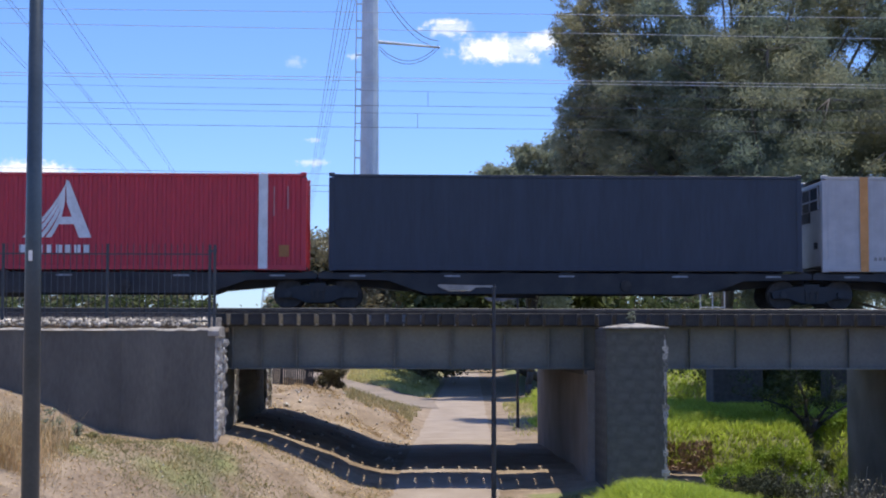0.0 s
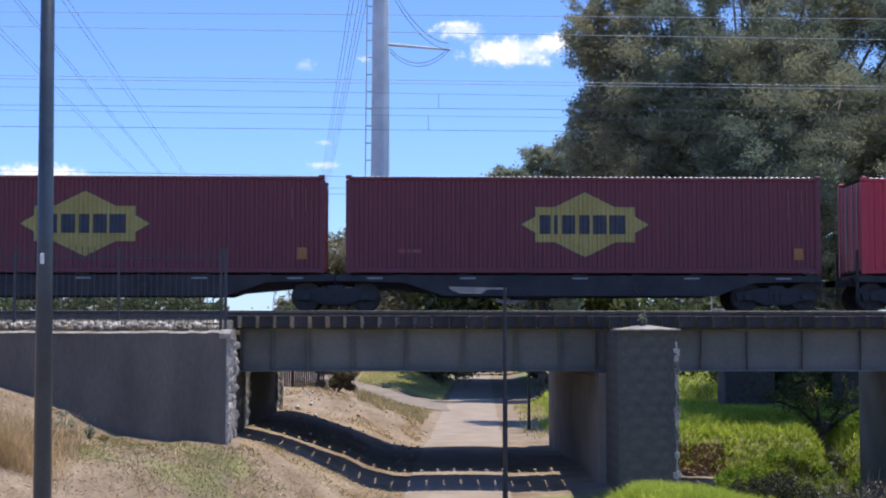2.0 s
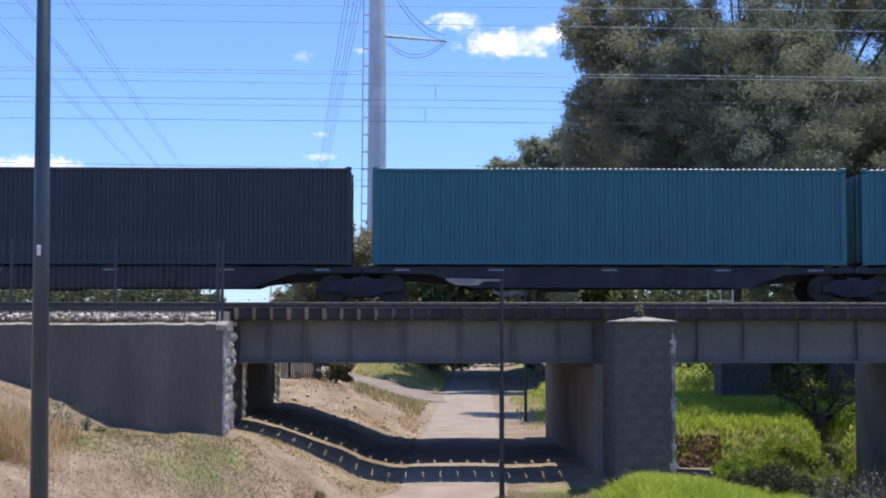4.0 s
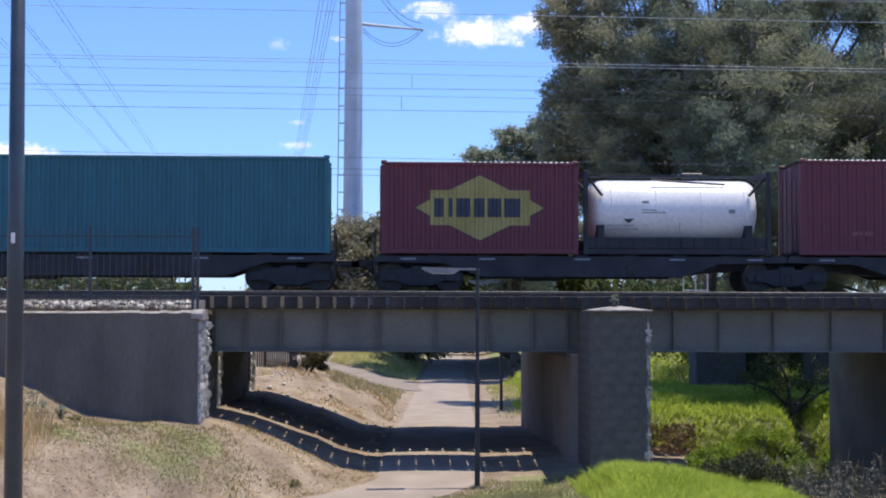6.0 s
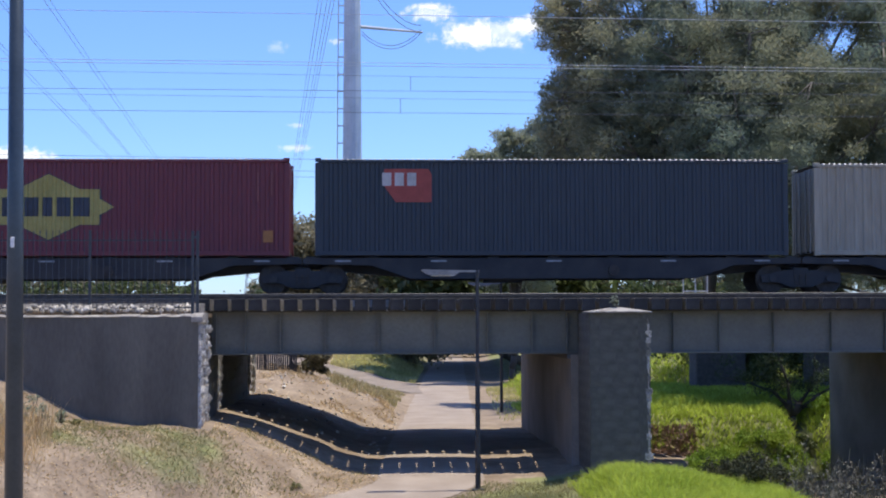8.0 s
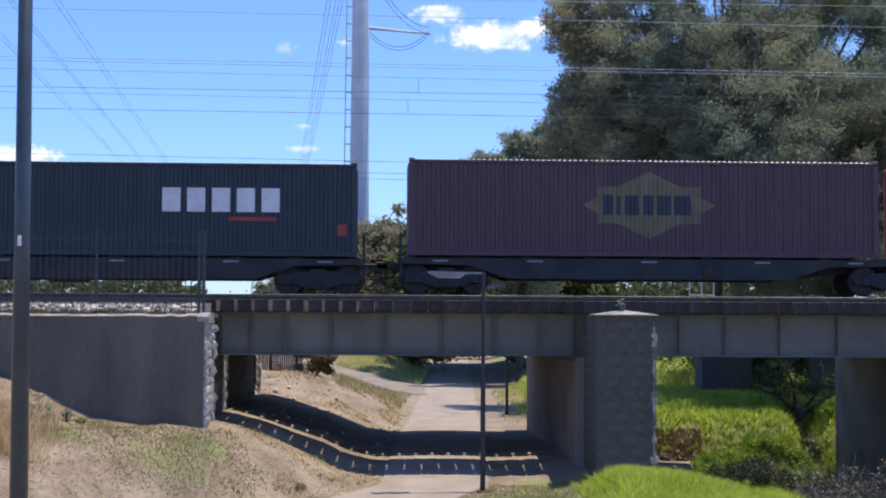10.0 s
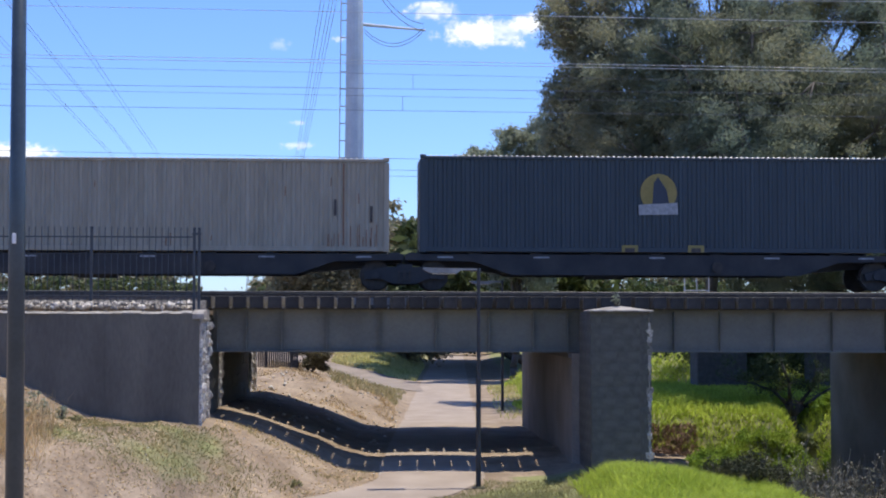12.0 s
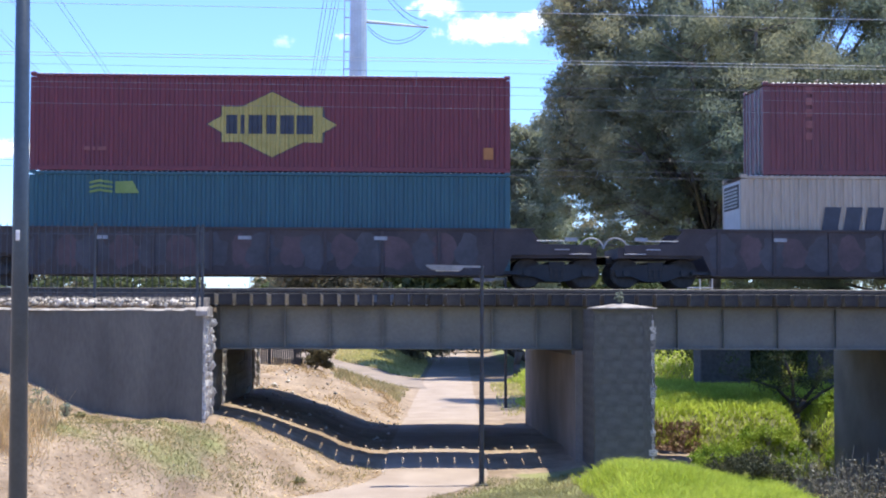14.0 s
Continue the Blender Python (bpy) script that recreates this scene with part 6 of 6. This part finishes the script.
def tank_container(u):
    ob = thing("tank_container", "white insulated tank in a dark steel frame", "container", group="freight containers")
    MOVING.append((ob, u, Z1))
    L, H = 5.8, 2.59
    for x in (0.06, L - 0.06):
        for y in (-1.17, 1.17):
            part("corner_post", box(B(), x - 0.07, x + 0.07, y - 0.07, y + 0.07, 0, H, 0.01), M_WAGON, ob)
        for z in (0.08, H - 0.07):
            part("end_beam", box(B(), x - 0.05, x + 0.05, -1.1, 1.1, z - 0.06, z + 0.06), M_WAGON, ob)
        for s in (-1, 1):
            part("brace", tube(B(), (x, s * 1.12, H - 0.1), (x + (0.55 if x < 1 else -0.55), s * 0.95, H - 0.75), 0.045, n=6), M_WAGON, ob)
    for y in (-1.17, 1.17):
        part("bottom_rail", box(B(), 0.1, L - 0.1, y - 0.06, y + 0.06, 0.02, 0.18), M_WAGON, ob)
        part("side_beam", box(B(), 0.14, L - 0.14, y - 0.02, y + 0.02, 0.20, 0.54), M_WAGON, ob, "dark ribbed side beam")
        for i in range(14):
            part("beam_rib", TANK_RIB, M_WAGON, ob).location = (0.4 + 0.38 * i, y, 0)
        part("top_rail", box(B(), 0.1, L - 0.1, y - 0.03, y + 0.03, H - 0.22, H - 0.16), M_RAIL, ob)
    bm = B()
    prof = [(0.22, 0.0), (0.25, 0.5), (0.36, 0.86), (0.55, 0.98), (0.72, 1.0), (L - 0.72, 1.0), (L - 0.55, 0.98), (L - 0.36, 0.86), (L - 0.25, 0.5), (L - 0.22, 0.0)]
    seg = 40
    rings = []
    for x, r in prof:
        rings.append([bm.verts.new((x, r * math.cos(a * 2 * math.pi / seg), 1.42 + r * math.sin(a * 2 * math.pi / seg))) for a in range(seg)] if r else [bm.verts.new((x, 0, 1.42))])
    for a, b in zip(rings, rings[1:]):
        for i in range(seg):
            j = (i + 1) % seg
            if len(a) == 1:
                bm.faces.new((a[0], b[i], b[j]))
            elif len(b) == 1:
                bm.faces.new((a[i], b[0], a[j]))
            else:
                bm.faces.new((a[i], b[i], b[j], a[j]))
    tank = part("tank", bm, M_TANK, ob, "glossy white tank barrel", True)
    for x in (0.9, 2.3, 3.7, 5.05):
        part("band", sweep([(x, 1.004 * math.cos(0.15708 * i), 1.42 + 1.004 * math.sin(0.15708 * i)) for i in range(41)], 0.012, 4), M_TANK, tank)
    part("walkway", box(B(), 0.4, L - 0.4, -0.35, 0.35, 2.44, 2.50), M_RAIL, ob, "brown walkway along the top")
    part("valve_box", box(B(), 3.2, 3.9, -0.3, 0.3, 2.36, 2.62, 0.03), M_RAIL, ob)
    part("handrail", tube(B(), (2.2, -0.7, 2.36), (4.5, -0.7, 2.22), 0.03, n=6), M_RAIL, ob)
    for x in (0.45, L - 0.75):
        part("saddle", box(B(), x, x + 0.20, -1.13, 1.13, 0.15, 0.92), M_WAGON, ob)
    for a, b, z0, z1 in ((0.75, 1.7, 0.78, 0.82), (0.75, 1.6, 0.9, 0.93), (1.85, 2.6, 1.3, 1.33), (1.85, 2.3, 1.38, 1.41), (1.85, 2.05, 1.6, 1.68), (4.55, 4.75, 1.3, 1.42), (3.0, 3.02, 0.75, 1.0)):
        part("marking", prism(B(), rect(a, b, z0, z1), -1.008, -0.99), M_ALU, tank)
    part("hazard_mark", prism(B(), [(1.25, 1.12), (1.42, 0.98), (1.59, 1.12)], -1.014, -1.0), M_DECAL_N, tank)
    return ob


tank_container(143.17)


# wagons
def bogie_meshes():
    fr = B()
    prism(fr, [(-1.25, 0.55), (-1.2, 0.34), (-0.7, 0.34), (-0.35, 0.20), (0.35, 0.20), (0.7, 0.34), (1.2, 0.34), (1.25, 0.55), (0.5, 0.72), (-0.5, 0.72)], -0.06, 0.06)
    sp = B()
    prism(sp, [(-0.2, 0.28), (0.2, 0.28), (0.2, 0.6), (0.14, 0.6), (0.14, 0.32), (0.05, 0.32), (0.05, 0.6), (-0.05, 0.6), (-0.05, 0.32), (-0.14, 0.32), (-0.14, 0.6), (-0.2, 0.6)], -0.05, 0.05)
    wh = B()
    tube(wh, (0, -0.065, 0), (0, 0.065, 0), 0.44, n=28)
    tube(wh, (0, 0.065, 0), (0, 0.09, 0), 0.47, n=28)
    hub = tube(B(), (0, -0.16, 0), (0, -0.06, 0), 0.11, n=12)
    ax = tube(B(), (0, -1, 0), (0, 1, 0), 0.08, n=8)
    bol = box(B(), -0.25, 0.25, -1.1, 1.1, 0.5, 0.80, 0.02)
    return [mesh_of(b, m, name=n) for b, m, n in ((fr, M_WAGON, "side_frame"), (sp, M_WHEEL, "spring_nest"), (wh, M_WHEEL, "wheel"), (hub, M_WAGON, "axle_box"), (ax, M_WHEEL, "axle"), (bol, M_WAGON, "bolster"))]


BOGIE = bogie_meshes()


def bogie(parent, x):
    fr, sp, wh, hub, ax, bol = BOGIE
    b = part("bolster", bol, M_WAGON, parent)
    b.location = (x, 0, 0)
    for s in (-1, 1):
        f = part("side_frame", fr, M_WAGON, b)
        f.location = (0, s * 1.03, 0)
        part("spring_nest", sp, M_WHEEL, b).location = (0, s * 1.07, 0)
        for dx in (-0.89, 0.89):
            w = part("wheel", wh, M_WHEEL, b)
            w.matrix_basis = pose(dx, s * 0.84, 0.46, 0, 0, 0 if s < 0 else 180)
            part("axle_box", hub, M_WAGON, b).matrix_basis = pose(dx, s * 1.0, 0.46, 0, 0, 0 if s < 0 else 180)
    for dx in (-0.89, 0.89):
        part("axle", ax, M_WHEEL, b).location = (dx, 0, 0.46)


CROSS = mesh_of(box(B(), -0.18, 0.18, -1.095, 1.095, 0.93, 1.15), M_WAGON, name="cross_member")


def flat_wagon(u0, u1, bogies, coupler=()):
    L = u1 - u0
    w = thing("container_wagon", "grimy black skeletal container wagon with pale reflectors", "rail wagon", group="container wagons")
    MOVING.append((w, u0, 0.0))
    sill = [(0.02, 1.10), (L - 0.02, 1.10), (L - 0.02, 0.92), (L - 2.1, 0.88), (L - 3.3, 0.47), (3.3, 0.47), (2.1, 0.88), (0.02, 0.92)]
    for y in (-1.2, 1.1):
        part("side_sill", prism(B(), sill, y, y + 0.1), M_WAGON, w)
    part("centre_sill", prism(B(), [(0.02, 1.08), (L - 0.02, 1.08), (L - 0.02, 0.82), (L - 3, 0.55), (3, 0.55), (0.02, 0.82)], -0.3, 0.3), M_WAGON, w)
    for i in range(9):
        x = 0.3 + (L - 0.6) * i / 8
        part("cross_member", CROSS, M_WAGON, w).location = (x, 0, 0)
    rf = mesh_of(box(B(), -0.24, 0.24, -1.212, -1.203, 0.985, 1.035), M_REFL, name="reflector")
    for f in (0.08, 0.27, 0.5, 0.73, 0.92):
        part("reflector", rf, M_REFL, w, "pale reflective strip").location = (L * f, 0, 0)
    bwheel = B()
    tube(bwheel, (L * 0.62, -1.26, 0.72), (L * 0.62, -1.21, 0.72), 0.17, n=18)
    part("brake_wheel", bwheel, M_WHEEL, w)
    tk = B()
    tube(tk, (L * 0.36, -0.75, 0.55), (L * 0.36 + 1.2, -0.75, 0.55), 0.2, n=14)
    part("air_tank", tk, M_WAGON, w)
    for x in bogies:
        bogie(w, x)
    for x, s in coupler:
        cp = B()
        box(cp, min(x, x + s * 0.75), max(x, x + s * 0.75), -0.12, 0.12, 0.78, 1.0, 0.02)
        part("coupler", cp, M_WHEEL, w)
        hs = sweep([(x + s * 0.05, -0.3, 0.9), (x + s * 0.25, -0.3, 0.55), (x + s * 0.5, -0.3, 0.45), (x + s * 0.75, -0.3, 0.6)], 0.025)
        part("brake_hose", hs, M_WAGON, w)
        for y in (-1.15, 1.05):
            part("hand_rail", box(B(), x - 0.03, x + 0.03, y, y + 0.1, 0.4, 1.9), M_WAGON, w)
    return w


def flats(edges, left_end, right_end):
    """A row of platforms that share the bogies between them."""
    for i, (a, b) in enumerate(zip(edges, edges[1:])):
        bg, cp = [], []
        if i == 0 and left_end:
            bg.append(1.4)
            cp.append((0.02, -1))
        if i == len(edges) - 2 and right_end:
            bg.append(b - a - 1.4)
            cp.append((b - a - 0.02, 1))
        else:
            bg.append(b - a)
        flat_wagon(a, b, bg, cp)


flats([-32.6, -17.4, -2.1, 13.12, 28.36, 43.65, 58.6], False, True)
flats([59.7, 74.84, 90.1, 105.25, 120.44, 135.55], True, True)
flats([136.75, 149.5, 164.98, 180.37, 195.75, 211.2], True, True)
flats([212.9, 227.85], True, True)
flats([228.95, 244.25, 259.8, 275.33, 290.86, 306.0], True, True)


def well_wagon(u0, seed):
    L = 20.6
    w = thing("well_wagon", "brown double-stack well wagon with faded spray paint", "rail wagon", group="well wagons")
    MOVING.append((w, u0, 0.0))
    rng = random.Random(seed)
    outl = [(0.5, 1.0), (0.5, 1.30), (2.0, 1.34), (2.3, 1.76), (L - 2.3, 1.76), (L - 2.0, 1.34), (L - 0.5, 1.30), (L - 0.5, 1.0), (L - 2.9, 0.98), (L - 3.2, 0.36), (3.2, 0.36), (2.9, 0.98)]
    for y in (-1.45, 1.37):
        part("well_side", prism(B(), outl, y, y + 0.08), M_WELL, w)
    part("top_chord", box(B(), 2.2, L - 2.2, -1.49, -1.37, 1.74, 1.80), M_WELL, w)
    part("floor", box(B(), 2.6, L - 2.6, -1.36, 1.36, 0.40, 0.498), M_WAGON, w)
    for a, b in ((0.3, 2.9), (L - 2.9, L - 0.3)):
        part("end_platform", box(B(), a, b, -1.36, 1.36, 0.90, 1.22), M_WELL, w)
    rib = mesh_of(box(B(), -0.05, 0.05, -1.50, -1.451, 0.42, 1.70), M_WELL, name="rib")
    for i in range(9):
        part("rib", rib, M_WELL, w).location = (3.4 + (L - 6.8) * i / 8, 0, 0)
    rf = mesh_of(box(B(), -0.2, 0.2, -1.515, -1.505, 1.42, 1.53), M_REFL, name="reflector")
    for x in (1.0, 5.3, 9.6, 13.7, 19.5):
        part("reflector", rf, M_REFL, w, "pale reflective strip").location = (x, 0, 0)
    for x in (1.5, L - 1.5):
        bogie(w, x)
    for x, s in ((0.4, -1), (L - 0.4, 1)):
        part("coupler", box(B(), min(x, x + s * 0.6), max(x, x + s * 0.6), -0.12, 0.12, 0.75, 1.0, 0.02), M_WHEEL, w)
        hs = sweep([(x + s * (0.05 - 0.36 * math.cos(math.pi * k / 9)), -0.6, 1.22 + 0.34 * math.sin(math.pi * k / 9)) for k in range(10)], 0.03)
        part("brake_hose", hs, M_REFL, w, "dull grey looped brake hose")
        for xa, xb, zz in ((1.75, 0.55, 1.42), (1.2, 0.75, 1.16), (0.75, 0.1, 1.02)):
            part("grab_rail", tube(B(), (x - s * xa, -1.5, zz), (x - s * xb, -1.5, zz), 0.016, n=6), M_DECAL_S, w, "pale painted grab rail")
    x = 3.5
    i = 0
    while x < L - 4:
        wd = rng.uniform(0.5, 0.85)
        n = 14
        pts = []
        for k in range(n):
            a = 2 * math.pi * k / n
            r = 1 + 0.22 * math.sin(2 * a + rng.uniform(0, 6)) + rng.uniform(-0.08, 0.08)
            pts.append((x + wd * 0.62 * r * math.cos(a), 1.08 + 0.56 * min(1.05, r) * math.sin(a)))
        part("spray_paint_patch", prism(B(), pts, -1.4545 - 0.0015 * (i % 3), -1.4505), M_GRAF1 if i % 2 else M_GRAF2, w)
        x += wd * 1.15
        i += 1
    return w


well_wagon(306.9, 5)
well_wagon(327.55, 6)


def motions():
    # the last wagons ride a little higher on their springs
    for ob, u, z in MOVING:
        walk(ob, [(t, pose(u - run(t), TRAIN_Y, RAIL_Z + z + (0.06 if u > 228 else 0.0))) for t in range(0, 15)])


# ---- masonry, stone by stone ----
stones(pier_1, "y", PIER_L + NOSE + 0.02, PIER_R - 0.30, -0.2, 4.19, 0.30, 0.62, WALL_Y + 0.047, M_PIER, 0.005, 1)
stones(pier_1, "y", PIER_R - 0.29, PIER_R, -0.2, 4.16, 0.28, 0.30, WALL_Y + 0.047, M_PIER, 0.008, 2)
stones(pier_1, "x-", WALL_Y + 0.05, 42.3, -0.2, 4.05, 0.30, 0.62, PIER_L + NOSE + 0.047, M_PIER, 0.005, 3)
# the pier's sunward side is coloured paler, as if the sun lit it
stones(pier_1, "x+", WALL_Y + 0.02, 42.2, -0.2, 4.05, 0.17, 0.4, PIER_R - 0.045, M_PIER_SUN, 0.05, 4, (0.4, 2.0), 2.0)
# abutment side: pale stone where sun falls, dark stone painting the decks' shade
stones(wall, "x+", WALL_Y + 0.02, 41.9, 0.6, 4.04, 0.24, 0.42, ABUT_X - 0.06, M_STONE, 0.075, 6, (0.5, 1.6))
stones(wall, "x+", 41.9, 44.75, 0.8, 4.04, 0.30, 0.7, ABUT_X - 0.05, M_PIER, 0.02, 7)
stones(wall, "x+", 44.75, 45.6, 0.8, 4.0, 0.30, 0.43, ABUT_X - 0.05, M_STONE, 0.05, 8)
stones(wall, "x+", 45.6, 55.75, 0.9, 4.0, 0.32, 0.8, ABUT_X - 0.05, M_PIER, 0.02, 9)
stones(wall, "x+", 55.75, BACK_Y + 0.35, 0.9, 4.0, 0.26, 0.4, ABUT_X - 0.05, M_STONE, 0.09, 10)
part("return_core", box(B(), ABUT_X - 0.3, ABUT_X + 0.14, 56.72, 57.3, 0.2, 3.9), M_JOINT, wall)
stones(wall, "y", ABUT_X - 0.05, ABUT_X + 0.19, 0.9, 3.9, 0.25, 0.24, 56.7, M_STONE, 0.06, 11)
motions()
